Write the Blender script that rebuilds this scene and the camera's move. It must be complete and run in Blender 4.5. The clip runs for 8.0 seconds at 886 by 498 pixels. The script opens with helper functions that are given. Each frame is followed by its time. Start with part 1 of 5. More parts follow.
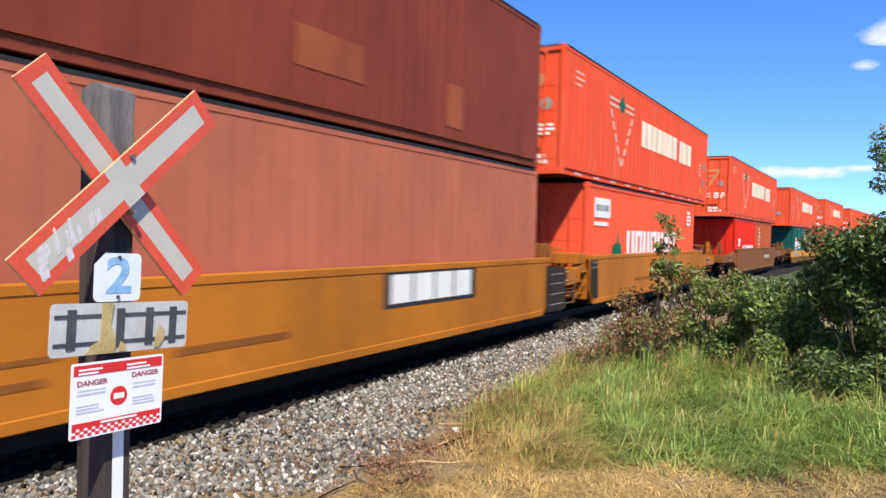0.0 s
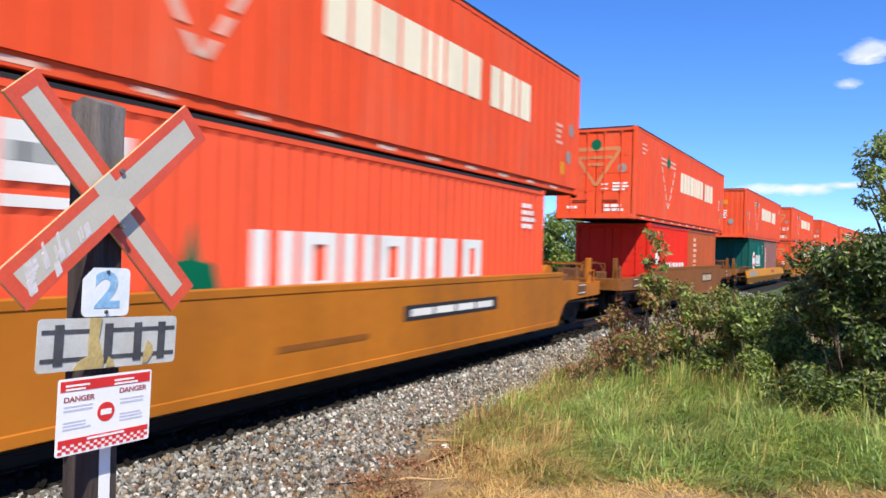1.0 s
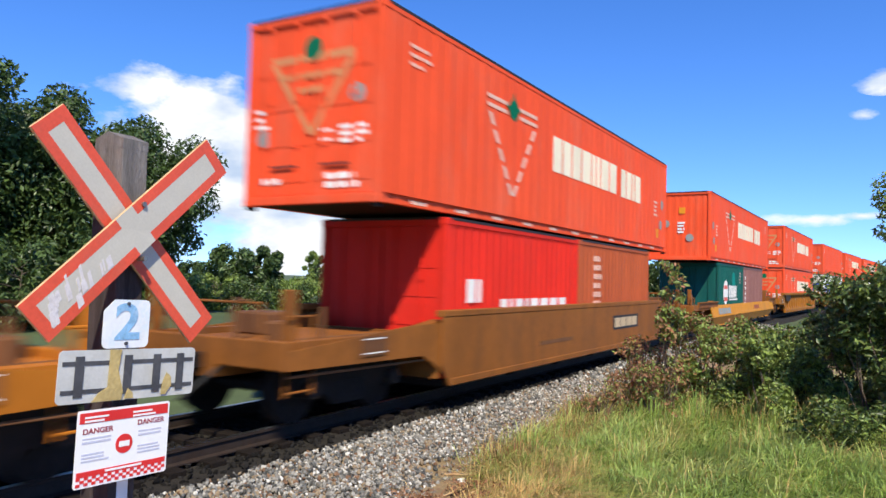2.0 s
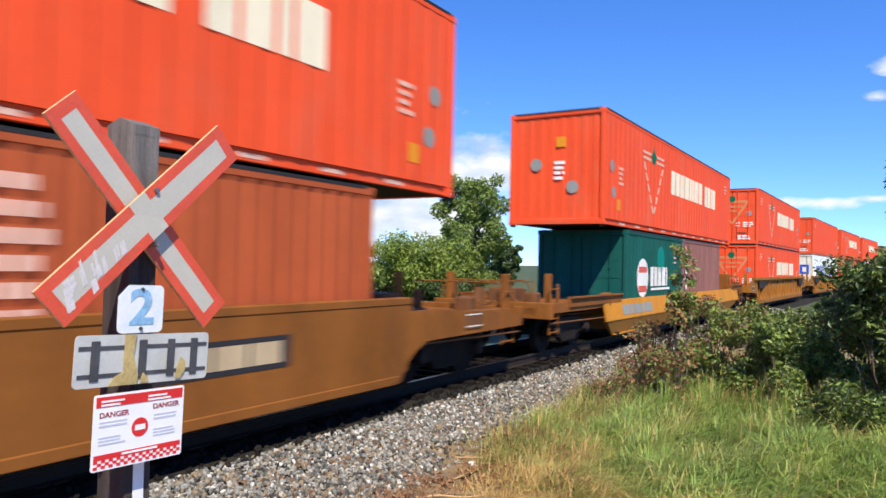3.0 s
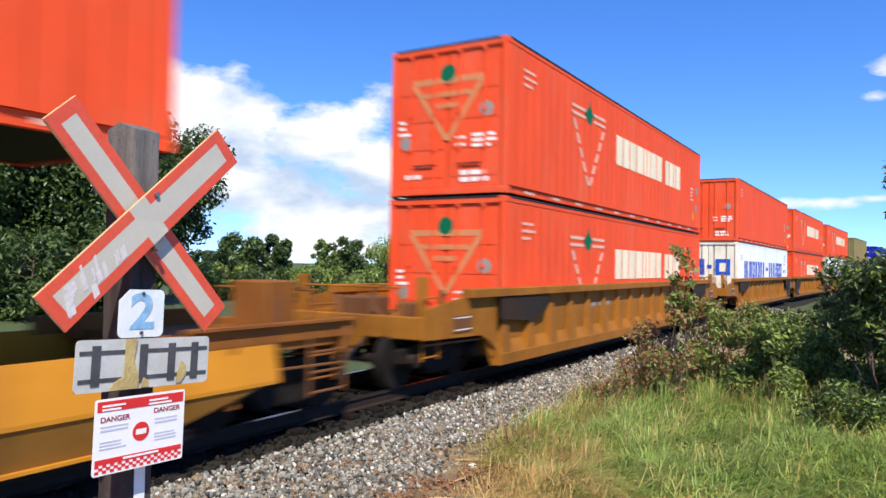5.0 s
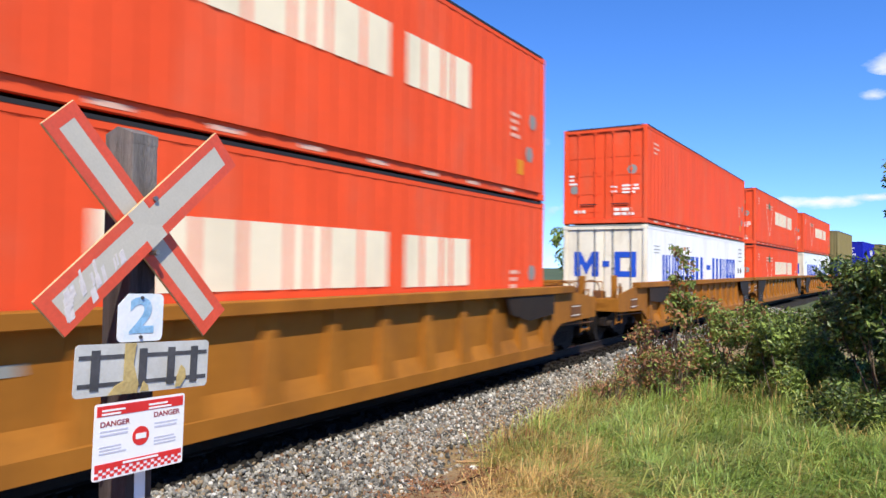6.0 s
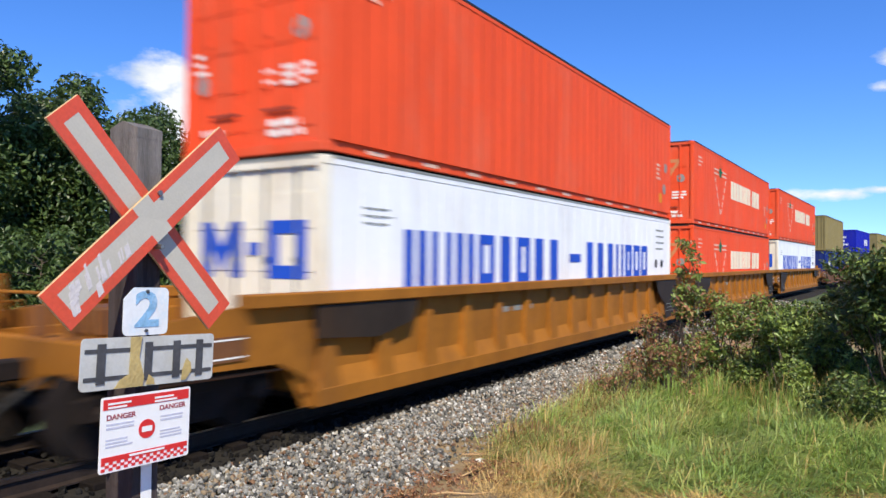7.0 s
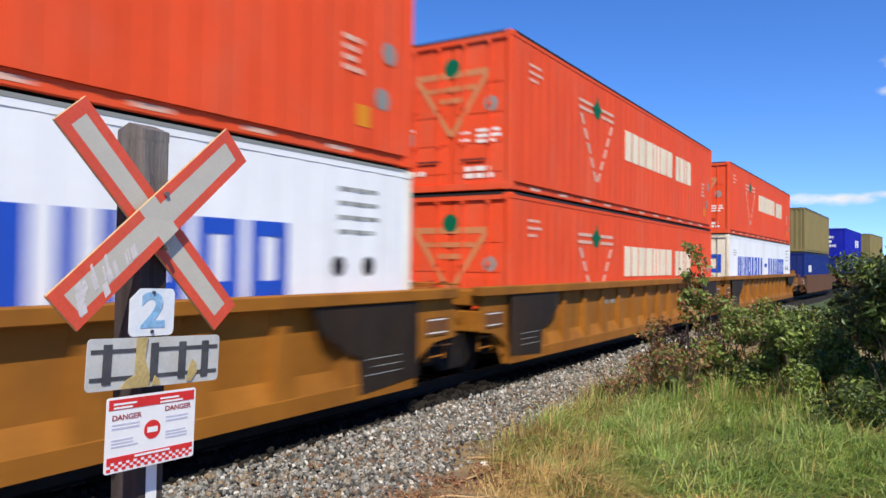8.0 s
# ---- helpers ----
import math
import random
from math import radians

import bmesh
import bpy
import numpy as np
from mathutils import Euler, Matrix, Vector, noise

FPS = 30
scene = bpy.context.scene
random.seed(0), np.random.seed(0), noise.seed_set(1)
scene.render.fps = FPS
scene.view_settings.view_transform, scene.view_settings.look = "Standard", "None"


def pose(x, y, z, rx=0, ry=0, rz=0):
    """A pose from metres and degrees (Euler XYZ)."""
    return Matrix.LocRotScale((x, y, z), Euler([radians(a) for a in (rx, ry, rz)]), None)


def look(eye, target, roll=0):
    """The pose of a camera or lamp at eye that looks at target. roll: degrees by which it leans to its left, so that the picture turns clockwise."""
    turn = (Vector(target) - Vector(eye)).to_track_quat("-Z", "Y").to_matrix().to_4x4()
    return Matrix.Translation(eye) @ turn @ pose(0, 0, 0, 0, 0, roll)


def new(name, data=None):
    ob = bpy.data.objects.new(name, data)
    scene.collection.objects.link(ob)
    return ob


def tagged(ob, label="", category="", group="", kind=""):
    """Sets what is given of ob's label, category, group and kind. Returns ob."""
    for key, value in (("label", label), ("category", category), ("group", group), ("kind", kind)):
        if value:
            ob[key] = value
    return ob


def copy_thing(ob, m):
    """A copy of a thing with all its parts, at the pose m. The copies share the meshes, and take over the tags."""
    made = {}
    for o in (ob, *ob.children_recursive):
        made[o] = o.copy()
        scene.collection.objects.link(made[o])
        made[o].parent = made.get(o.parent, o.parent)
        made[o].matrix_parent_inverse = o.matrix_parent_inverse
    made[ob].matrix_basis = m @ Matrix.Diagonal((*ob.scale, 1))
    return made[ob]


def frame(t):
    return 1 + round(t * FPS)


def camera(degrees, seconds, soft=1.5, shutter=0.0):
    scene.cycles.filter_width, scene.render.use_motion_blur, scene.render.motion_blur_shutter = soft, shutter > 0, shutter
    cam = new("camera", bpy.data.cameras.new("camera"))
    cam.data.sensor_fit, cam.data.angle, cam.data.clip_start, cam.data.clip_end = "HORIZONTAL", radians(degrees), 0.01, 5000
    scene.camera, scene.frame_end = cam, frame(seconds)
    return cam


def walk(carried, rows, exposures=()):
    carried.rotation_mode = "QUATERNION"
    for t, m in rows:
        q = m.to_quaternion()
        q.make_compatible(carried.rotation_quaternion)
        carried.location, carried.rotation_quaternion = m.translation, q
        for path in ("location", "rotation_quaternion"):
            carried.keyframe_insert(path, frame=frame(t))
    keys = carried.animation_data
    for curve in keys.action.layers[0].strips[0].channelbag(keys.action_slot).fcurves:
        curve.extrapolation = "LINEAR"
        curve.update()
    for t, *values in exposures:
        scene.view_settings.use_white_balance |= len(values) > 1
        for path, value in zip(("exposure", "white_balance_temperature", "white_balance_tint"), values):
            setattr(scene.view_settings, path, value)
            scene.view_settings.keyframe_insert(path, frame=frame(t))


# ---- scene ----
# camera: stands by a level crossing, hand-held, turning slightly; z = 0 is the top of the rail
cam = camera(62.58, 8.0, soft=1.5, shutter=0.5)
TURNS = [  # seconds, yaw, pitch, roll, eye
    (0, 30.36, -1.41, -1.44, 0.003, 0.024, 1.904),
    (0.5, 30.03, -1.19, -1.38, 0.007, 0.013, 1.898),
    (0.8, 29.23, -0.76, -1.44, 0.004, 0.013, 1.898),
    (1, 29.49, -0.12, -1.48, 0.002, 0.014, 1.898),
    (1.2, 29.72, 0.26, -1.49, 0.001, 0.009, 1.899),
    (1.5, 30.58, 1.97, -1.52, -0.001, 0.002, 1.902),
    (1.7, 30.56, 2.46, -1.49, -0.002, 0.001, 1.901),
    (2.8, 31.15, 1.31, -1.28, -0.008, -0.007, 1.898),
    (3, 31.38, 1.11, -1.24, -0.009, -0.009, 1.898),
    (3.3, 32.22, 1.04, -1.05, -0.004, -0.017, 1.901),
    (3.5, 31.66, 1.13, -0.91, -0.000, -0.022, 1.903),
    (4, 31.24, 1.15, -0.98, -0.009, -0.019, 1.897),
    (4.5, 31.17, 1.11, -1.16, -0.011, -0.017, 1.902),
    (4.7, 31.17, 1.30, -1.10, -0.011, -0.017, 1.902),
    (5.8, 31.55, 1.02, -0.66, -0.008, -0.012, 1.905),
    (6, 31.31, 1.37, -0.59, -0.008, -0.012, 1.906),
    (6.5, 32.06, 1.20, -0.28, -0.004, -0.010, 1.904),
    (7, 31.82, 0.88, -0.43, 0.002, -0.006, 1.903),
    (7.5, 32.31, 0.87, -0.60, 0.001, -0.004, 1.899),
    (8, 32.25, 1.12, -0.67, 0.002, -0.006, 1.899),
]
walk(cam, [(t, pose(*eye, 90 + p, r, w)) for t, w, p, r, *eye in TURNS],
     exposures=[(0.0, 0.40), (0.5, 0.36), (6.5, 0.36), (7.0, 0.26), (7.5, 0.12), (8.0, 0.10)])

# ---- light: high afternoon sun from behind the camera, blue sky with fair-weather clouds ----
SUN = Vector((0.43, -0.49, 0.76)).normalized()
sun = new("sun", bpy.data.lights.new("sun", "SUN"))
sun.data.energy, sun.data.angle, sun.data.color = 5.0, radians(0.55), (1.0, 0.92, 0.745)
sun.matrix_world = look(tuple(SUN * 50), (0, 0, 0))


def cloud_direction(az, el):
    a, e = radians(az), radians(el)
    return (-math.sin(a) * math.cos(e), math.cos(a) * math.cos(e), math.sin(e))


def build_world():
    w = bpy.data.worlds.new("sky")
    scene.world = w
    w.use_nodes = True
    nt = w.node_tree
    nd, lk = nt.nodes, nt.links
    nd.clear()
    out, bg = nd.new("ShaderNodeOutputWorld"), nd.new("ShaderNodeBackground")
    sky = nd.new("ShaderNodeTexSky")
    sky.sky_type, sky.sun_disc = "NISHITA", False
    sky.sun_elevation = math.asin(SUN.z)
    sky.sun_rotation = math.atan2(SUN.x, SUN.y)
    sky.air_density, sky.dust_density, sky.ozone_density = 0.8, 0.0, 4.0
    bg.inputs["Strength"].default_value = 0.095
    tex = nd.new("ShaderNodeTexCoord")
    # clear dry air: the deep blue reaches down towards the horizon
    lift, unit = nd.new("ShaderNodeMapping"), nd.new("ShaderNodeVectorMath")
    lift.inputs["Location"].default_value = (0, 0, 0.07)
    unit.operation = "NORMALIZE"
    lk.new(tex.outputs["Generated"], lift.inputs["Vector"])
    lk.new(lift.outputs[0], unit.inputs[0])
    lk.new(unit.outputs[0], sky.inputs["Vector"])
    # stretch the direction so that clouds lie flat
    mp = nd.new("ShaderNodeMapping")
    mp.inputs["Scale"].default_value = (1, 1, 2.2)
    lk.new(tex.outputs["Generated"], mp.inputs["Vector"])
    n1 = nd.new("ShaderNodeTexNoise")
    n1.inputs["Scale"].default_value, n1.inputs["Detail"].default_value, n1.inputs["Roughness"].default_value = 8.5, 10, 0.6
    lk.new(mp.outputs[0], n1.inputs["Vector"])

    def math_node(op, a, b=None, clamp=False):
        m = nd.new("ShaderNodeMath")
        m.operation, m.use_clamp = op, clamp
        for i, v in enumerate((a, b)):
            if v is None:
                continue
            if isinstance(v, (int, float)):
                m.inputs[i].default_value = v
            else:
                lk.new(v, m.inputs[i])
        return m.outputs[0]

    total = None
    # (azimuth, elevation, angular radius, weight) of each bank of cumulus
    for az, el, rad, weight, flat in CLOUDS:
        vm = nd.new("ShaderNodeVectorMath")
        vm.operation = "DISTANCE"
        m2 = nd.new("ShaderNodeMapping")
        m2.inputs["Scale"].default_value = (1, 1, flat)
        lk.new(tex.outputs["Generated"], m2.inputs["Vector"])
        lk.new(m2.outputs[0], vm.inputs[0])
        d = cloud_direction(az, el)
        vm.inputs[1].default_value = (d[0], d[1], d[2] * flat)
        fall = math_node("SUBTRACT", 1.0, math_node("DIVIDE", vm.outputs["Value"], rad), True)
        fall = math_node("MULTIPLY", fall, weight)
        total = fall if total is None else math_node("MAXIMUM", total, fall)
    amount = math_node("ADD", total, math_node("MULTIPLY", math_node("SUBTRACT", n1.outputs["Fac"], 0.5), 1.9))
    ramp = nd.new("ShaderNodeValToRGB")
    ramp.color_ramp.elements[0].position, ramp.color_ramp.elements[1].position = 0.22, 0.55
    lk.new(amount, ramp.inputs["Fac"])
    inside = math_node("MULTIPLY", ramp.outputs["Color"], math_node("GREATER_THAN", total, 0.001))
    # soft grey modelling inside the clouds
    n2 = nd.new("ShaderNodeTexNoise")
    n2.inputs["Scale"].default_value, n2.inputs["Detail"].default_value = 9, 6
    lk.new(mp.outputs[0], n2.inputs["Vector"])
    shade = nd.new("ShaderNodeValToRGB")
    shade.color_ramp.elements[0].position, shade.color_ramp.elements[1].position = 0.38, 0.57
    shade.color_ramp.elements[0].color, shade.color_ramp.elements[1].color = (4.7, 5.8, 7.6, 1), (8.7, 8.9, 9.2, 1)
    lk.new(n2.outputs["Fac"], shade.inputs["Fac"])
    mix = nd.new("ShaderNodeMix")
    mix.data_type = "RGBA"
    lk.new(inside, mix.inputs["Factor"])
    hs = nd.new("ShaderNodeHueSaturation")
    hs.inputs["Hue"].default_value, hs.inputs["Saturation"].default_value, hs.inputs["Value"].default_value = 0.512, 1.25, 2.12
    lk.new(sky.outputs[0], hs.inputs["Color"])
    lk.new(hs.outputs[0], mix.inputs[6])
    lk.new(shade.outputs["Color"], mix.inputs[7])
    lk.new(mix.outputs[2], bg.inputs["Color"])
    lk.new(bg.outputs[0], out.inputs["Surface"])


CLOUDS = [(50, 6, 0.27, 0.86, 1.7), (43, 5, 0.25, 0.84, 1.7), (35.5, 7, 0.22, 0.85, 1.7), (30, 3, 0.18, 0.75, 1.7), (60, 3, 0.2, 0.6, 1.7),
          (3.6, 4.8, 0.075, 0.56, 7.0), (0.8, 5.0, 0.065, 0.56, 7.0), (-0.6, 14.0, 0.036, 0.55, 2.0), (0.6, 11.7, 0.034, 0.45, 3.0),
          (53.5, 13.0, 0.07, 0.75, 1.7), (28.5, 7.5, 0.13, 0.85, 1.5), (48.5, 11.0, 0.13, 1.1, 1.9), (41.5, 9.5, 0.12, 1.0, 1.8), (39, 4.0, 0.17, 0.92, 1.7)]
build_world()


# ---- materials ----
def material(name, colour, rough=0.5, metal=0.0, vary=0.25, scale=3.0, grain=60.0, bump=0.15, dirt=None, dirt_amount=0.35,
             stretch=(1, 1, 1), random=0.0, translucent=0.0, island=0.0, spec=0.5):
    """Principled paint or matter with two scales of variation, fine relief, and stains of the colour dirt."""
    m = bpy.data.materials.new(name)
    m.use_nodes = True
    nt = m.node_tree
    nd, lk = nt.nodes, nt.links
    bsdf = nd["Principled BSDF"]
    tex = nd.new("ShaderNodeTexCoord")
    mp = nd.new("ShaderNodeMapping")
    mp.inputs["Scale"].default_value = stretch
    lk.new(tex.outputs["Object"], mp.inputs["Vector"])
    big, fine = nd.new("ShaderNodeTexNoise"), nd.new("ShaderNodeTexNoise")
    big.inputs["Scale"].default_value, big.inputs["Detail"].default_value, big.inputs["Roughness"].default_value = scale, 8, 0.65
    fine.inputs["Scale"].default_value, fine.inputs["Detail"].default_value = grain, 4
    for n in (big, fine):
        lk.new(mp.outputs[0], n.inputs["Vector"])
    rng = nd.new("ShaderNodeMapRange")
    rng.inputs["From Min"].default_value, rng.inputs["From Max"].default_value = 0.3, 0.7
    rng.inputs["To Min"].default_value, rng.inputs["To Max"].default_value = 1 - vary, 1 + vary
    lk.new(big.outputs["Fac"], rng.inputs["Value"])
    value = rng.outputs[0]
    f2 = nd.new("ShaderNodeMapRange")
    f2.inputs["From Min"].default_value, f2.inputs["From Max"].default_value = 0.3, 0.7
    f2.inputs["To Min"].default_value, f2.inputs["To Max"].default_value = 1 - vary * 0.5, 1 + vary * 0.5
    lk.new(fine.outputs["Fac"], f2.inputs["Value"])

    def times(a, b):
        q = nd.new("ShaderNodeMath")
        q.operation = "MULTIPLY"
        lk.new(a, q.inputs[0])
        lk.new(b, q.inputs[1])
        return q.outputs[0]

    value = times(value, f2.outputs[0])
    if random or island:
        src = nd.new("ShaderNodeObjectInfo").outputs["Random"] if random else nd.new("ShaderNodeNewGeometry").outputs["Random Per Island"]
        amount = random or island
        r = nd.new("ShaderNodeMapRange")
        r.inputs["To Min"].default_value, r.inputs["To Max"].default_value = 1 - amount, 1 + amount
        lk.new(src, r.inputs["Value"])
        value = times(value, r.outputs[0])
    col = nd.new("ShaderNodeVectorMath")
    col.operation = "SCALE"
    col.inputs[0].default_value = colour[:3]
    lk.new(value, col.inputs["Scale"])
    shown = col.outputs[0]
    if dirt:
        st = nd.new("ShaderNodeTexNoise")
        st.inputs["Scale"].default_value, st.inputs["Detail"].default_value = scale * 0.7, 10
        st.inputs["Roughness"].default_value = 0.75
        m3 = nd.new("ShaderNodeMapping")
        m3.inputs["Location"].default_value = (7.3, 2.1, 4.4)
        lk.new(mp.outputs[0], m3.inputs["Vector"])
        lk.new(m3.outputs[0], st.inputs["Vector"])
        ramp = nd.new("ShaderNodeMapRange")
        ramp.inputs["From Min"].default_value, ramp.inputs["From Max"].default_value = 0.5, 0.75
        ramp.inputs["To Max"].default_value = dirt_amount
        lk.new(st.outputs["Fac"], ramp.inputs["Value"])
        mix = nd.new("ShaderNodeMix")
        mix.data_type = "RGBA"
        lk.new(ramp.outputs[0], mix.inputs["Factor"])
        lk.new(shown, mix.inputs[6])
        mix.inputs[7].default_value = (*dirt[:3], 1)
        shown = mix.outputs[2]
    lk.new(shown, bsdf.inputs["Base Color"])
    bsdf.inputs["Metallic"].default_value = metal
    bsdf.inputs["Specular IOR Level"].default_value = spec
    ro = nd.new("ShaderNodeMapRange")
    ro.inputs["To Min"].default_value, ro.inputs["To Max"].default_value = max(0, rough - 0.12), min(1, rough + 0.12)
    lk.new(big.outputs["Fac"], ro.inputs["Value"])
    lk.new(ro.outputs[0], bsdf.inputs["Roughness"])
    if bump:
        b = nd.new("ShaderNodeBump")
        b.inputs["Strength"].default_value, b.inputs["Distance"].default_value = bump, 0.02
        lk.new(fine.outputs["Fac"], b.inputs["Height"])
        lk.new(b.outputs[0], bsdf.inputs["Normal"])
    if translucent:
        tr, ad = nd.new("ShaderNodeBsdfTranslucent"), nd.new("ShaderNodeMixShader")
        lk.new(shown, tr.inputs["Color"])
        ad.inputs[0].default_value = translucent
        lk.new(bsdf.outputs[0], ad.inputs[1])
        lk.new(tr.outputs[0], ad.inputs[2])
        lk.new(ad.outputs[0], nd["Material Output"].inputs["Surface"])
    return m


GRIME = (0.07, 0.05, 0.035)


def paint(name, c, **k):
    a = dict(rough=0.66, vary=0.10, scale=1.3, grain=25, bump=0.05, dirt=GRIME, dirt_amount=0.25, stretch=(1, 1, 0.35), spec=0.12)
    a.update(k)
    return material(name, c, **a)


RED = paint("red_paint", (0.80, 0.085, 0.026), vary=0.09, dirt=(0.62, 0.20, 0.12), dirt_amount=0.4)
ORANGE_RED = paint("orange_red_paint", (0.84, 0.10, 0.04))
FADED_RED = paint("faded_red_paint", (0.44, 0.125, 0.068), vary=0.14)
OXIDE = paint("oxide_red_paint", (0.20, 0.042, 0.022), vary=0.2, dirt=(0.35, 0.08, 0.03), dirt_amount=0.3)
RED_BROWN = paint("red_brown_paint", (0.40, 0.085, 0.03), vary=0.15)
MAUVE = paint("mauve_paint", (0.235, 0.108, 0.094), vary=0.2)
TEAL = paint("teal_paint", (0.008, 0.085, 0.07), vary=0.2)
WHITE = paint("white_paint", (0.85, 0.86, 0.86), vary=0.05, dirt=(0.35, 0.26, 0.16), dirt_amount=0.3)
DOOR_CREAM = paint("dirty_cream_paint", (0.80, 0.74, 0.60), vary=0.08, dirt=(0.35, 0.24, 0.13), dirt_amount=0.45)
FADED_CREAM = paint("faded_cream_marking", (0.50, 0.38, 0.23), vary=0.2)
CREAM = paint("cream_lettering", (0.86, 0.75, 0.54), vary=0.08)
WHITE_MARK = paint("white_marking", (0.8, 0.78, 0.72), vary=0.06)
ROYAL = paint("royal_blue_paint", (0.012, 0.02, 0.36))
TAN_MARK = paint("tan_emblem_paint", (0.62, 0.24, 0.10))
BLUE = paint("blue_paint", (0.02, 0.085, 0.50), vary=0.1)
NAVY = paint("navy_paint", (0.012, 0.03, 0.17))
OLIVE = paint("olive_tan_paint", (0.24, 0.19, 0.08))
GREEN_LEAF = paint("green_marking", (0.0, 0.13, 0.06))
GREY_MARK = paint("grey_placard", (0.26, 0.27, 0.25))
AMBER = paint("amber_placard", (0.75, 0.28, 0.02))
DARK_MARK = paint("dark_marking", (0.03, 0.03, 0.035))
WELL = paint("yellow_brown_paint", (0.43, 0.140, 0.014), vary=0.2, scale=0.9, dirt=(0.16, 0.075, 0.03), dirt_amount=0.55)
# Sunlit tone of the creased car's paint, for its upward-leaning face
WELL_SUNLIT = paint("sunlit_yellow_paint", (0.53, 0.215, 0.02), vary=0.15, dirt=(0.3, 0.12, 0.03), dirt_amount=0.4)
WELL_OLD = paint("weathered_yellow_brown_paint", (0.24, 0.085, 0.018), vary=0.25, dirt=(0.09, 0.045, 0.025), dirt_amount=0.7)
# Shaded tone of the creased car's paint, for the face below the crease
WELL_SHADED = paint("shaded_yellow_brown_paint", (0.25, 0.116, 0.022), vary=0.2, dirt=(0.10, 0.055, 0.02), dirt_amount=0.5)
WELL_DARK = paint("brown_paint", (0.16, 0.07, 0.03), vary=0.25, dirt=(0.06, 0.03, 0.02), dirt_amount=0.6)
WELL_MID = paint("dull_yellow_brown_paint", (0.31, 0.118, 0.016), vary=0.25, dirt=(0.11, 0.05, 0.02), dirt_amount=0.65)
# Near-black of the end panels; on ribbed cars it holds the chord's shade
PANEL_BLACK = paint("near_black_panel_paint", (0.030, 0.022, 0.017), vary=0.35, dirt=(0.10, 0.05, 0.02), dirt_amount=0.5)
FADED_PATCH = paint("rusty_faded_patch", (0.30, 0.075, 0.03), vary=0.3)
FAINT_MARK = paint("faint_pale_marking", (0.76, 0.46, 0.35))
STEEL = material("dark_steel", (0.013, 0.010, 0.009), 0.75, 0.0, 0.4, 4, 40, 0.2, (0.05, 0.026, 0.015), 0.5, spec=0.2)
RAIL_STEEL = material("rail_steel", (0.03, 0.021, 0.017), 0.7, 0.0, 0.3, 6, 60, 0.1, (0.05, 0.025, 0.014), 0.5, spec=0.2)
RAIL_HEAD = material("polished_rail_head", (0.42, 0.40, 0.38), 0.32, 1.0, 0.15, 6, 60, 0.02)
GASKET = material("black_rubber", (0.015, 0.014, 0.013), 0.7)
# Bed grit, darkened so that its colour also holds the shade under the train
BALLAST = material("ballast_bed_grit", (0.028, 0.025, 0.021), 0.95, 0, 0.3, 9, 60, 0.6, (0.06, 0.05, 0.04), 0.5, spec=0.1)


def stone_mix(name, source, colours):
    """Crushed stone whose single pieces differ in colour."""
    m = material(name, (1, 1, 1), 0.9, 0, 0.18, 14, 90, 0.5, spec=0.15)
    nd, lk = m.node_tree.nodes, m.node_tree.links
    bsdf = nd["Principled BSDF"]
    grey = bsdf.inputs["Base Color"].links[0].from_socket
    pick = nd.new("ShaderNodeNewGeometry").outputs["Random Per Island"] if source == "island" else nd.new("ShaderNodeObjectInfo").outputs["Random"]
    ramp = nd.new("ShaderNodeValToRGB")
    ramp.color_ramp.interpolation = "CONSTANT"
    e = ramp.color_ramp.elements
    while len(e) < len(colours):
        e.new(0.5)
    at = 0.0
    for k, (share, c) in enumerate(colours):
        e[k].position, e[k].color = at, (*c, 1)
        at += share
    lk.new(pick, ramp.inputs["Fac"])
    mul = nd.new("ShaderNodeVectorMath")
    mul.operation = "MULTIPLY"
    lk.new(ramp.outputs["Color"], mul.inputs[0])
    lk.new(grey, mul.inputs[1])
    lk.new(mul.outputs[0], bsdf.inputs["Base Color"])
    return m


STONE_COLOURS = [(0.16, (0.07, 0.068, 0.062)), (0.19, (0.14, 0.135, 0.12)), (0.17, (0.22, 0.205, 0.175)), (0.14, (0.30, 0.285, 0.25)),
                 (0.11, (0.27, 0.20, 0.125)), (0.08, (0.19, 0.11, 0.065)), (0.09, (0.43, 0.40, 0.34)), (0.06, (0.62, 0.59, 0.53))]
STONES = stone_mix("crushed_stone", "island", STONE_COLOURS)
STONE_PIECE = stone_mix("crushed_stone_piece", "object", STONE_COLOURS)
# Stone with the shade under the train put into its base colour
SHADED_STONE = material("shade_darkened_stone", (0.016, 0.0145, 0.013), 0.95, 0, 0.3, 9, 60, 0.4, island=0.5, spec=0.1)
SOIL = material("dry_soil_and_thatch", (0.23, 0.16, 0.08), 0.95, 0, 0.35, 2.5, 40, 0.8, (0.10, 0.10, 0.04), 0.6)
FIELD = material("far_grass_field", (0.06, 0.085, 0.024), 0.95, 0, 0.3, 0.05, 1.5, 0.3)
GRASS_B = material("yellow_green_grass", (0.42, 0.46, 0.13), 0.45, 0, 0.25, 0.8, 20, 0, island=0.45, translucent=0.4)
GRASS = material("green_grass", (0.29, 0.40, 0.095), 0.45, 0, 0.25, 0.8, 20, 0, island=0.45, translucent=0.4)
STRAW = material("dry_straw_grass", (0.58, 0.40, 0.15), 0.7, 0, 0.2, 0.8, 20, 0, island=0.4, translucent=0.25)
LEAF = material("green_leaf", (0.21, 0.28, 0.06), 0.45, 0, 0.25, 0.7, 20, 0, island=0.5, translucent=0.3)
LEAF_DARK = material("dark_green_leaf", (0.065, 0.105, 0.024), 0.45, 0, 0.25, 0.5, 20, 0, island=0.5, translucent=0.25)
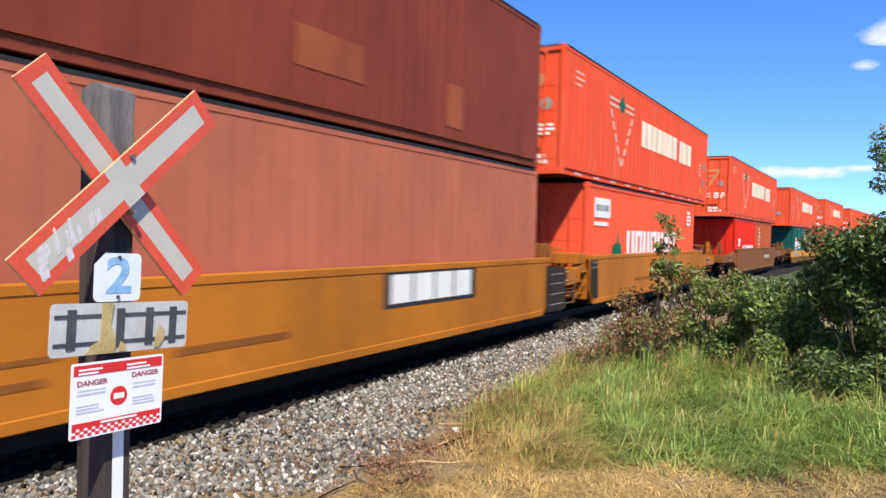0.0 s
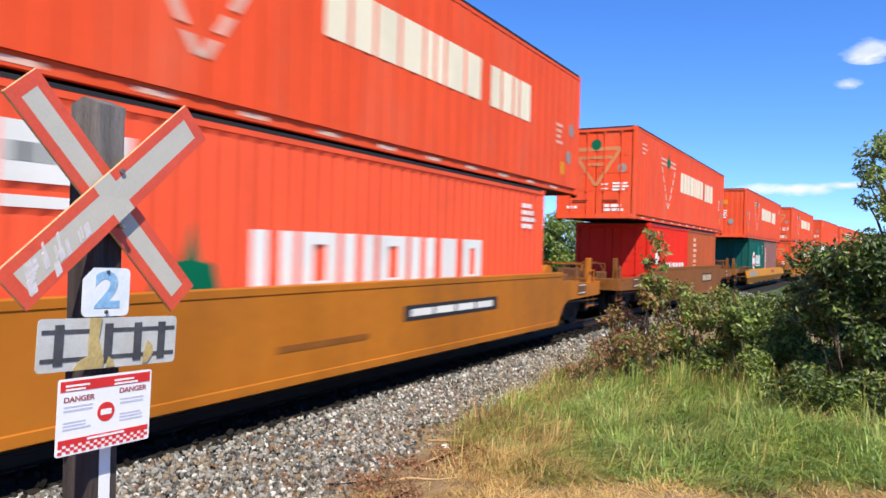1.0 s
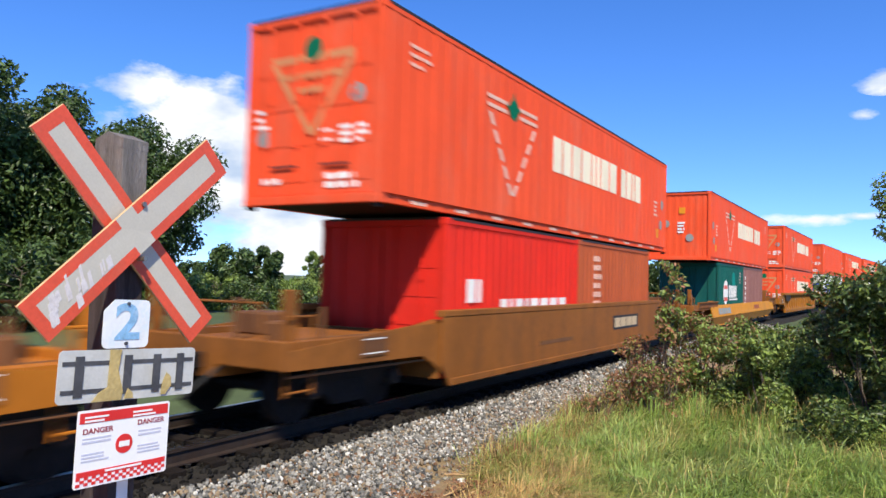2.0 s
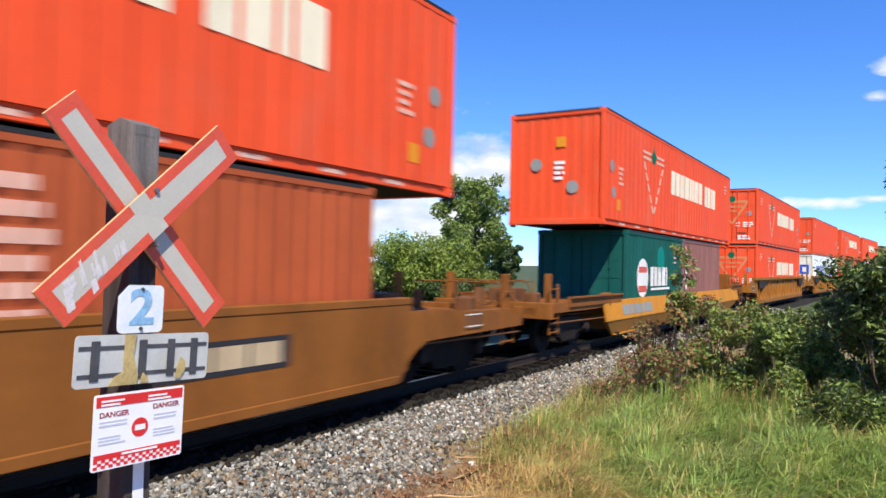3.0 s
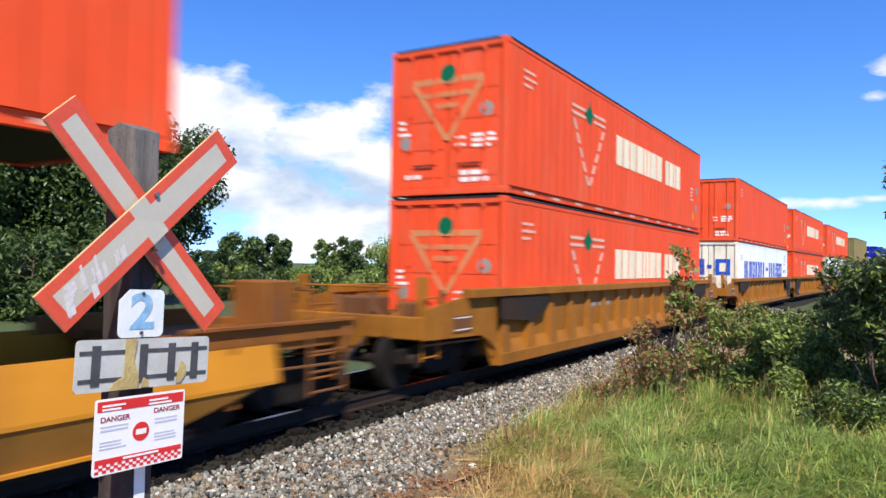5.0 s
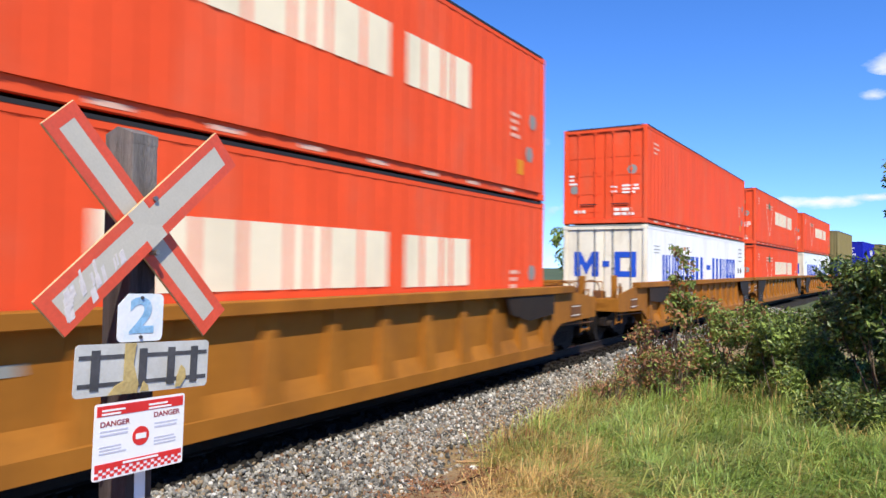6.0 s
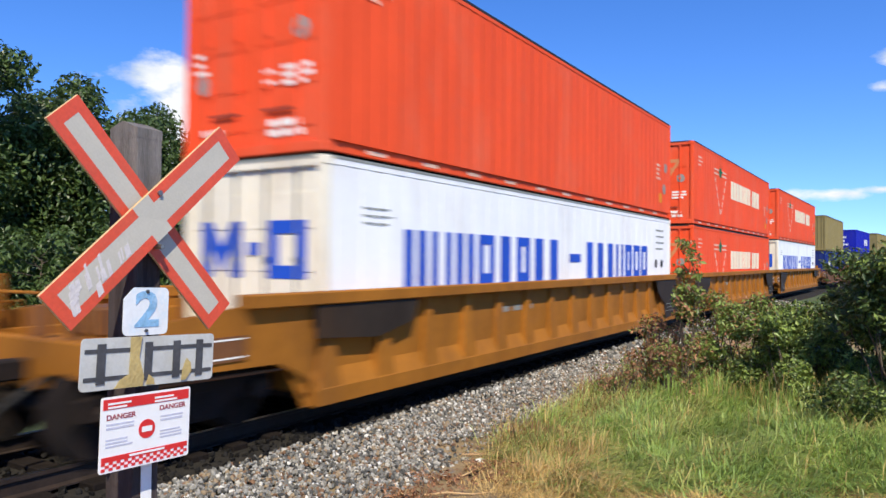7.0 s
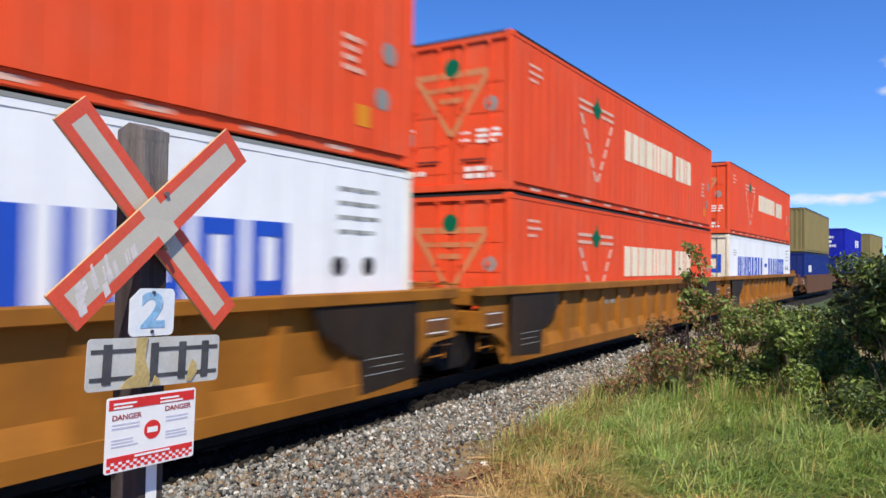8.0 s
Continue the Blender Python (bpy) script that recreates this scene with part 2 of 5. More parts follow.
LEAF_LIGHT = material("light_green_leaf", (0.24, 0.31, 0.05), 0.5, 0, 0.2, 0.5, 20, 0, island=0.4, translucent=0.3)
LEAF_RUST = material("withered_red_brown_leaf", (0.30, 0.145, 0.07), 0.7, 0, 0.3, 1.5, 20, 0, island=0.5, translucent=0.2)
BARK = material("grey_brown_bark", (0.11, 0.085, 0.06), 0.9, 0, 0.3, 6, 60, 0.6)
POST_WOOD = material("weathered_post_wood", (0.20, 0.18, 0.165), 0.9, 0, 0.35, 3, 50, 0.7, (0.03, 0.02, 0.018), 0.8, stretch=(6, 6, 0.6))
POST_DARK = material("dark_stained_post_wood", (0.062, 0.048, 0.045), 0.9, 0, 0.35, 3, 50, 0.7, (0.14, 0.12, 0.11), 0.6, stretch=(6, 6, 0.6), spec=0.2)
TIE_WOOD = material("creosoted_tie", (0.016, 0.012, 0.010), 0.95, 0, 0.4, 4, 60, 0.6, spec=0.1)
SIGN_WHITE = material("reflective_white_sheeting", (0.50, 0.47, 0.395), 0.5, 0, 0.07, 4, 90, 0.05, (0.40, 0.36, 0.30), 0.35)
SIGN_RED = material("sign_red", (0.66, 0.08, 0.036), 0.5, 0, 0.12, 5, 60, 0.05, (0.45, 0.14, 0.08), 0.4)
PLATE_WHITE = material("white_sign_plate", (0.80, 0.80, 0.79), 0.4, 0, 0.03, 4, 60, 0.02)
PLATE_RED = material("red_sign_print", (0.62, 0.025, 0.025), 0.4, 0, 0.05, 4, 60, 0.02)
PLATE_TEXT = material("dark_red_sign_print", (0.28, 0.03, 0.05), 0.5, 0, 0.1)
PLATE_GREY = material("grey_violet_sign_print", (0.50, 0.50, 0.60), 0.5, 0, 0.1)
PLATE_STAINED = material("stained_white_plate", (0.74, 0.76, 0.77), 0.45, 0, 0.06, 9, 60, 0.03, (0.40, 0.62, 0.78), 0.75)
PLATE_BLUE = material("faded_blue_paint", (0.22, 0.42, 0.62), 0.6, 0, 0.3, 16, 90, 0.1, (0.50, 0.62, 0.72), 0.9)
PLATE_OLD = material("aged_grey_white_sign", (0.50, 0.50, 0.47), 0.55, 0, 0.1, 6, 60, 0.1, (0.33, 0.27, 0.16), 0.5)
PLATE_TAN = material("bare_tan_plywood_patch", (0.44, 0.33, 0.13), 0.7, 0, 0.2, 8, 60, 0.2)
PLY_EDGE = material("pale_plywood_edge", (0.55, 0.36, 0.18), 0.8, 0, 0.2, 10, 80, 0.2)
SIGN_BLACK = material("faded_black_print", (0.06, 0.06, 0.065), 0.6, 0, 0.3, 9, 60, 0.05)
BOLT = material("zinc_bolt", (0.30, 0.28, 0.25), 0.4, 0.8, 0.2)


# ---- mesh helpers ----
def box(bm, x0, x1, y0, y1, z0, z1, bevel=0.0):
    v = [bm.verts.new(p) for p in ((x0, y0, z0), (x1, y0, z0), (x1, y1, z0), (x0, y1, z0), (x0, y0, z1), (x1, y0, z1), (x1, y1, z1), (x0, y1, z1))]
    fs = [bm.faces.new([v[i] for i in q]) for q in ((3, 2, 1, 0), (4, 5, 6, 7), (0, 1, 5, 4), (1, 2, 6, 5), (2, 3, 7, 6), (3, 0, 4, 7))]
    if bevel:
        bmesh.ops.bevel(bm, geom=list({e for f in fs for e in f.edges}), offset=bevel, segments=1, affect="EDGES", profile=0.5)


def prism(bm, outline, axis, a, b):
    """A closed outline of 2D points drawn out from a to b along axis 0, 1 or 2."""
    def at(p, h):
        q = list(p)
        q.insert(axis, h)
        return q
    lo, hi = [bm.verts.new(at(p, a)) for p in outline], [bm.verts.new(at(p, b)) for p in outline]
    n = len(outline)
    for i in range(n):
        bm.faces.new((lo[i], lo[(i + 1) % n], hi[(i + 1) % n], hi[i]))
    bm.faces.new(lo[::-1])
    bm.faces.new(hi)
    bmesh.ops.recalc_face_normals(bm, faces=bm.faces[:])


def rod(bm, p, q, r, r2=None, n=8):
    p, q = Vector(p), Vector(q)
    d = q - p
    m = Matrix.Translation((p + q) / 2) @ d.to_track_quat("Z", "Y").to_matrix().to_4x4()
    bmesh.ops.create_cone(bm, cap_ends=True, segments=n, radius1=r, radius2=r if r2 is None else r2, depth=d.length, matrix=m)


def part(name, bm, mat, parent=None, label="", smooth=False):
    me = bpy.data.meshes.new(name)
    bm.to_mesh(me)
    bm.free()
    me.materials.append(mat)
    if smooth:
        me.shade_smooth()
    ob = new(name, me)
    ob.parent = parent
    if label:
        ob["label"] = label
    return ob


def part_box(name, mat, parent, x0, x1, y0, y1, z0, z1, bevel=0.0, label=""):
    bm = bmesh.new()
    box(bm, x0, x1, y0, y1, z0, z1, bevel)
    return part(name, bm, mat, parent, label)


def split_parts(name, bm, mat, parent, m=None):
    """Each separate piece of bm becomes a part of its own."""
    left, made = set(bm.faces), []
    while left:
        seed = left.pop()
        group, todo = [seed], [seed]
        while todo:
            for e in todo.pop().edges:
                for f in e.link_faces:
                    if f in left:
                        left.remove(f)
                        group.append(f)
                        todo.append(f)
        idx, vs, fs = {}, [], []
        for f in group:
            row = []
            for v in f.verts:
                if v not in idx:
                    idx[v] = len(vs)
                    vs.append(v.co[:])
                row.append(idx[v])
            fs.append(row)
        ob = mesh_np(name, vs, fs, mat, parent)
        if m:
            ob.matrix_basis = m
        made.append(ob)
    bm.free()
    return made


def mesh_np(name, verts, faces, mat, parent=None):
    me = bpy.data.meshes.new(name)
    me.from_pydata(verts, [], faces)
    me.materials.append(mat)
    ob = new(name, me)
    ob.parent = parent
    return ob


# ---- the track's line: straight past the camera, then bending away to the right ----
TRACK_X, BEND_FROM, BEND_R = -7.235, 20.0, 1035.0


def on_track(u):
    """Place and heading (degrees) of the track's middle, u metres along it."""
    if u < BEND_FROM:
        return TRACK_X, u, 0.0
    a = (u - BEND_FROM) / BEND_R
    return TRACK_X + BEND_R * (1 - math.cos(a)), BEND_FROM + BEND_R * math.sin(a), -math.degrees(a)


def ground_z(x, y):
    tx = on_track(min(y, 400))[0] if y > 0 else TRACK_X
    u = abs(x - tx)
    if u < 1.75:
        z = -0.32
    elif u < 2.9:
        z = -0.32 - (u - 1.75) / 1.15 * 0.16
    elif u < 12 and x > tx:
        z = -0.48 + (u - 2.9) * 0.075
    else:
        z = -0.48 if x < tx else 0.2
    return z + 0.03 * math.sin(x * 1.7 + y * 0.9) * (u > 3)


# ---- ground, ballast and track ----
def shoulder(c):
    """Height of the ballast c metres beside the track's middle."""
    return -0.20 - max(0.0, c - 1.3) / 0.6 * 0.12 if c < 1.9 else -0.32 - (c - 1.9) / 1.0 * 0.165


def build_ground():
    # one sheet to the horizon, finer near the track
    xs = [-2500, -900, -300, -120, -60, -30, -20, -14] + [-12 + 0.5 * i for i in range(33)] + [5, 6, 8, 12, 20, 40, 100, 300, 900, 2500]
    ys = [-2500, -600, -150, -40, -15, -6] + [-2 + 0.5 * i for i in range(53)] + [26, 28, 31, 35, 40, 46, 54, 64, 76, 90, 110, 140, 180, 250, 350, 600, 1200, 2500]
    verts = [(x, y, ground_z(x, y) - 0.01) for y in ys for x in xs]
    n = len(xs)
    faces = [(j * n + i, j * n + i + 1, (j + 1) * n + i + 1, (j + 1) * n + i) for j in range(len(ys) - 1) for i in range(n - 1)]
    g = mesh_np("ground", verts, faces, SOIL)
    g.data.materials.append(FIELD)
    for p in g.data.polygons:
        c = p.center
        if c.x < -9.9 or c.x > 8 or c.y > 40 or c.y < -6:
            p.material_index = 1
    g.data.shade_smooth()
    tagged(g, "dry grassy ground beside the railway line", "ground", kind="structure")
    # ballast bed
    cols = [-2.9, -1.9, -1.3, 0, 1.3, 1.9, 2.9]
    us = [-40 + 2 * i for i in range(150)]
    verts = []
    for u in us:
        x, y, h = on_track(u)
        a = radians(h)
        for c in cols:
            px, py = x + c * math.cos(a), y + c * math.sin(a)
            verts.append((px, py, shoulder(abs(c)) - 0.03))
    n = len(cols)
    faces = [(j * n + i, j * n + i + 1, (j + 1) * n + i + 1, (j + 1) * n + i) for j in range(len(us) - 1) for i in range(n - 1)]
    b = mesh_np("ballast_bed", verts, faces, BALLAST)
    tagged(b, "grey crushed-stone ballast bed under the track", "ballast", kind="structure")


def build_stones():
    rng = np.random.default_rng(4)
    # a few rough shapes of stone, scattered over the near shoulder
    shapes = []
    for k in range(6):
        bm = bmesh.new()
        bmesh.ops.create_icosphere(bm, subdivisions=1, radius=1)
        vs = np.array([v.co[:] for v in bm.verts]) * rng.uniform(0.6, 1.25, (12, 1)) * np.array([1.05, 0.8, 0.62])
        shapes.append((vs, np.array([[v.index for v in f.verts] for f in bm.faces])))
        bm.free()
    allv, allf, base = [], [], 0

    def scatter(count, y0, y1, power, size):
        nonlocal base
        for i in range(count):
            y = y0 + (y1 - y0) * rng.random() ** power
            edge = 2.75 + 0.35 * math.sin(y * 1.3) + 0.2 * math.sin(y * 3.7 + 1)
            c = rng.uniform(1.42, edge) if rng.random() < 0.93 else rng.uniform(edge, edge + 0.7)
            x, yy, h = on_track(y)
            z = shoulder(c)
            vs, fs = shapes[rng.integers(6)]
            r = size * rng.uniform(0.45, 1.6)
            q = Euler(rng.uniform(0, 6.28, 3)).to_matrix()
            p = vs @ np.array(q).T * r + np.array([x + c, yy, z + r * rng.uniform(0.0, 0.7)])
            allv.extend(p.tolist())
            allf.extend((fs + base).tolist())
            base += 12
    scatter(36000, 1.5, 20, 1.3, 0.0235)
    scatter(4500, 16, 45, 1.0, 0.05)
    scatter(4000, -8, 1.7, 1.0, 0.036)
    # stones packed round the ties, near-black: the train's shadow is put into their colour
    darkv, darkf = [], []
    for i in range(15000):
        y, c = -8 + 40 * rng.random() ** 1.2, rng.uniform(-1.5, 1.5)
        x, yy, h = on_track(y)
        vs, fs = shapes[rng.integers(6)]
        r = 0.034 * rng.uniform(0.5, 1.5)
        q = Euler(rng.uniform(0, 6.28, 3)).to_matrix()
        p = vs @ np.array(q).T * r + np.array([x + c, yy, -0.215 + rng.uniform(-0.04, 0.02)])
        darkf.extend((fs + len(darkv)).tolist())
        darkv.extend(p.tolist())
    tagged(mesh_np("oily_ballast_stones", darkv, darkf, SHADED_STONE), "ballast stones packed between the ties, the train's shade put into their near-black colour", "gravel", kind="stuff")
    # the nearest ones, piece by piece
    meshes = []
    for vs, fs in shapes:
        me = bpy.data.meshes.new("stone")
        me.from_pydata((vs * 0.028).tolist(), [], fs.tolist())
        me.materials.append(STONE_PIECE)
        meshes.append(me)
    bed = bpy.data.objects["ballast_bed"]
    for i in range(300):
        y, u = rng.uniform(3.6, 7.5), rng.uniform(1.5, 2.9)
        st = new("stone", meshes[i % 6])
        st.parent = bed
        st.matrix_basis = pose(TRACK_X + u, y, shoulder(u) + 0.012, *rng.uniform(0, 360, 3))
    s = mesh_np("ballast_stones", allv, allf, STONES)
    tagged(s, "loose grey and buff crushed ballast stones", "gravel", kind="stuff")


def build_rails():
    prof = [(-0.07, -0.18), (0.07, -0.18), (0.07, -0.165), (0.012, -0.15), (0.012, -0.045), (0.036, -0.035), (0.036, 0.0),
            (-0.036, 0.0), (-0.036, -0.035), (-0.012, -0.045), (-0.012, -0.15), (-0.07, -0.165)]
    track = new("railway_track")
    tagged(track, "steel railway track on dark wooden ties", "railway track", kind="structure")
    us = [-40 + 4 * i for i in range(75)]
    for side in (-0.7535, 0.7535):
        verts, faces = [], []
        for u in us:
            x, y, h = on_track(u)
            a = radians(h)
            verts += [(x + (c + side) * math.cos(a), y + (c + side) * math.sin(a), z) for c, z in prof]
        n = len(prof)
        for j in range(len(us) - 1):
            for i in range(n):
                faces.append((j * n + i, j * n + (i + 1) % n, (j + 1) * n + (i + 1) % n, (j + 1) * n + i))
        rail = mesh_np("rail", verts, faces, RAIL_STEEL, track)
        rail.data.materials.append(RAIL_HEAD)
        for p in rail.data.polygons:
            if p.index % n == 6:
                p.material_index = 1
    tie = bmesh.new()
    box(tie, -1.03, 1.03, -0.11, 0.11, -0.34, -0.165, 0.012)
    me = bpy.data.meshes.new("tie")
    tie.to_mesh(me)
    tie.free()
    me.materials.append(TIE_WOOD)
    for i in range(110):
        x, y, h = on_track(-8 + 0.55 * i)
        t = new("tie", me)
        t.parent = track
        t.matrix_basis = pose(x, y, 0, 0, 0, h)


build_ground()
build_stones()
build_rails()

# ---- the train: everything rides at one speed towards -y ----
SPEED = 14.4
RIDERS = []      # (thing, metres along the track at 0 s, height, turned round)
SPINNERS = []    # (wheelset, radius)


def ride(ob, u, z=0.0, turned=False):
    RIDERS.append((ob, u, z, turned))
    x, y, h = on_track(u)
    ob.matrix_basis = pose(x, y, z, 0, 0, h + (180 if turned else 0))
    return ob


def corrugated(bm, axis_len, z0, z1, period, depth, wide=0.5):
    """A wall in the plane x = 0 along y from 0 to axis_len, with upright trapezoid ribs standing out to +x and a back 2 cm behind."""
    n = max(2, int(round(axis_len / period)))
    p = axis_len / n
    pts = []
    for i in range(n):
        y = i * p
        pts += [(0, y), (0, y + p * (0.5 - wide / 2)), (depth, y + p * (0.5 - wide / 2) + depth), (depth, y + p * (0.5 + wide / 2) - depth), (0, y + p * (0.5 + wide / 2))]
    pts.append((0, axis_len))
    lo = [bm.verts.new((x, y, z0)) for x, y in pts]
    hi = [bm.verts.new((x, y, z1)) for x, y in pts]
    for i in range(len(pts) - 1):
        bm.faces.new((lo[i], lo[i + 1], hi[i + 1], hi[i]))
    box(bm, -0.03, -0.015, 0, axis_len, z0, z1)


def bars(bm, x, y0, y1, z0, z1, count, gap=0.18, thick=0.004, seed=1, ragged=0.0):
    """A row of upright blocks in the plane x."""
    rng = random.Random(seed)
    ws = [rng.choice((0.55, 0.95, 1.05, 1.15)) for i in range(count)]
    k = (y1 - y0) / sum(ws)
    for i in range(count):
        a, b = y0 + k * sum(ws[:i]), y0 + k * sum(ws[:i + 1]) - k * gap
        box(bm, x, x + thick, a, b, z0 + ragged * rng.random(), z1 - ragged * rng.random())


def stroke_bars(bm, x, y0, y1, z0, z1, count, stroke=0.34, gap=0.2, thick=0.004, seed=1):
    """A row of plain marks in the plane x: twin strokes, open frames and solid blocks in turn."""
    rng = random.Random(seed)
    w = (y1 - y0) / count
    for i in range(count):
        a, b = y0 + w * i, y0 + w * (i + 1 - gap)
        t = w * stroke * rng.uniform(0.75, 0.95)
        kind = rng.choice(("twin", "frame", "twin", "frame", "block"))
        if kind == "block":
            box(bm, x, x + thick, a + w * 0.12, b - w * 0.14, z0, z1)
            continue
        box(bm, x, x + thick, a, a + t, z0, z1)
        box(bm, x, x + thick, b - t, b, z0, z1)
        if kind == "frame":
            h = (z1 - z0) * 0.2
            box(bm, x, x + thick, a + t, b - t, z0, z0 + h)
            box(bm, x, x + thick, a + t, b - t, z1 - h, z1)


def lines(bm, x, y0, y1, z1, n, pitch, h, seed=1):
    rng = random.Random(seed)
    for i in range(n):
        e, y = y0 + (y1 - y0) * rng.uniform(0.6, 1.0), y0
        while y < e:
            w = min(rng.uniform(0.14, 0.3), e - y)
            if w > 0.04:
                box(bm, x, x + 0.004, y, y + w, z1 - i * pitch - h, z1 - i * pitch)
            y += w + 0.045


W2 = 1.295


def make_container(name, length, height, paint_mat, label, period=0.28, depth=0.032, marks=(), end_paint=None, front_marks=(), door_marks=(),
                   tape=True, side_inset=0.035, end_side_marks=()):
    """Freight container, middle of its floor at the origin, doors at -y."""
    c = new(name)
    tagged(c, label, "shipping container", "containers on the train")
    L, H = length / 2, height
    ep = end_paint or paint_mat
    for s in (1, -1):
        bm = bmesh.new()
        corrugated(bm, length - 0.24, 0.16, H - 0.11, period, depth)
        ob = part("side_wall", bm, paint_mat, c)
        ob.matrix_basis = Matrix.Translation((s * (W2 - side_inset), -s * (L - 0.12), 0)) @ pose(0, 0, 0, 0, 0, 0 if s > 0 else 180)
        xr = s * (W2 - 0.045)
        part_box("bottom_rail", paint_mat, c, *sorted((xr - s * 0.07, xr)), -L + 0.1, L - 0.1, 0.02, 0.165, 0.008)
        part_box("top_rail", paint_mat, c, min(s * W2, s * (W2 - 0.08)), max(s * W2, s * (W2 - 0.08)), -L + 0.1, L - 0.1, H - 0.11, H - 0.004, 0.01)
        if tape:
            bm = bmesh.new()
            for k in range(int(length / 1.35)):
                y = -L + 0.9 + k * 1.35
                box(bm, *sorted((xr, xr + s * 0.004)), y, y + 0.42, 0.06, 0.115)
            split_parts("reflective_tape", bm, FAINT_MARK, c)
    for x in (-1, 1):
        for y in (-1, 1):
            bm = bmesh.new()
            box(bm, x * (W2 - 0.06) - 0.06, x * (W2 - 0.06) + 0.06, y * (L - 0.07) - 0.07, y * (L - 0.07) + 0.07, 0.1, H - 0.1, 0.015)
            part("corner_post", bm, ep, c)
            part_box("twistlock", STEEL, c, x * (W2 - 0.08) - 0.05, x * (W2 - 0.08) + 0.05, y * (L - 0.085) - 0.06, y * (L - 0.085) + 0.06, -0.052, 0.004)
            for z in (0.0, H - 0.118):
                bm = bmesh.new()
                box(bm, x * (W2 - 0.078) - 0.085, x * (W2 - 0.078) + 0.085, y * (L - 0.085) - 0.09, y * (L - 0.085) + 0.09, z, z + 0.118, 0.012)
                part("corner_casting", bm, ep, c)
    for s in (1, -1):
        part_box("roof_edge", GASKET if paint_mat is not WHITE else GREY_MARK, c, *sorted((s * (W2 - 0.06), s * (W2 + 0.004))), -L + 0.1, L - 0.1, H - 0.03, H + 0.012)
        part_box("roof_edge", GASKET if paint_mat is not WHITE else GREY_MARK, c, -W2 + 0.1, W2 - 0.1, *sorted((s * (L - 0.08), s * (L - 0.0))), H - 0.03, H + 0.012)
    part_box("roof", paint_mat, c, -W2 + 0.05, W2 - 0.05, -L + 0.1, L - 0.1, H - 0.06, H - 0.02, 0.01)
    part_box("floor_frame", STEEL, c, -W2 + 0.07, W2 - 0.07, -L + 0.1, L - 0.1, 0.03, 0.16)
    # plain end
    bm = bmesh.new()
    corrugated(bm, 2 * W2 - 0.22, 0.15, H - 0.1, 0.3, min(0.035, depth * 1.2))
    ob = part("front_wall", bm, ep, c)
    ob.matrix_basis = pose(W2 - 0.11, L - 0.06, 0, 0, 0, 90)
    part_box("front_header", ep, c, -W2 + 0.1, W2 - 0.1, L - 0.1, L - 0.01, H - 0.12, H - 0.01, 0.01)
    part_box("front_sill", ep, c, -W2 + 0.1, W2 - 0.1, L - 0.1, L - 0.01, 0.01, 0.16, 0.01)
    # door end
    part_box("door_header", ep, c, -W2 + 0.1, W2 - 0.1, -L + 0.005, -L + 0.1, H - 0.13, H - 0.01, 0.01)
    part_box("door_sill", ep, c, -W2 + 0.1, W2 - 0.1, -L + 0.005, -L + 0.1, 0.01, 0.15, 0.01)
    for s in (-1, 1):
        bm = bmesh.new()
        x0, x1 = sorted((s * 0.012, s * (W2 - 0.125)))
        box(bm, x0, x1, -L + 0.05, -L + 0.09, 0.155, H - 0.135, 0.01)
        d = part("door", bm, ep, c)
        bm = bmesh.new()
        for k in range(4):
            z = 0.35 + k * (H - 0.7) / 4
            box(bm, x0 + 0.09, x1 - 0.09, -L + 0.040, -L + 0.0495, z, z + (H - 0.7) / 4 - 0.1)
        split_parts("door_panel", bm, ep, d)
        for r in (0.28, 0.82):
            bm = bmesh.new()
            rod(bm, (s * r, -L + 0.018, 0.07), (s * r, -L + 0.018, H - 0.07), 0.017, n=6)
            for z in (0.12, 0.9, 1.6, H - 0.15):
                box(bm, s * r - 0.04, s * r + 0.04, -L + 0.005, -L + 0.04, z - 0.03, z + 0.03)
            part("lock_rod", bm, BOLT if paint_mat is WHITE else ep, d)
        bm = bmesh.new()
        box(bm, *sorted((s * 0.24, s * 0.75)), -L - 0.004, -L + 0.012, 0.57, 0.60)
        part("door_handle", bm, DARK_MARK, d)
    for k, (mname, mat, build) in enumerate(marks):
        for s in (1, -1):
            bm = bmesh.new()
            build(bm)
            split_parts(mname, bm, mat, c, pose(s * (W2 - side_inset + depth + 0.001), 0, 0, 0, 0, 0 if s > 0 else 180))
    for mname, mat, build in end_side_marks:
        for s in (1, -1):
            bm = bmesh.new()
            build(bm, s)
            split_parts(mname, bm, mat, c, pose(s * (W2 - side_inset + depth + 0.001), 0, 0, 0, 0, 0 if s > 0 else 180))
    # end marks are built in the plane x = 0, y to the right as one looks at the end
    for mname, mat, build in front_marks:
        bm = bmesh.new()
        build(bm)
        split_parts(mname, bm, mat, c, pose(0, L - 0.022, 0, 0, 0, 90))
    for mname, mat, build in door_marks:
        bm = bmesh.new()
        build(bm)
        split_parts(mname, bm, mat, c, pose(0, -L + 0.038, 0, 0, 0, -90))
    return c


def disc(bm, y, z, r, n=12, x=0.0, t=0.004):
    bmesh.ops.create_cone(bm, cap_ends=True, segments=n, radius1=r, radius2=r, depth=t,
                          matrix=Matrix.Translation((x + t / 2, y, z)) @ Matrix.Rotation(math.pi / 2, 4, "Y"))


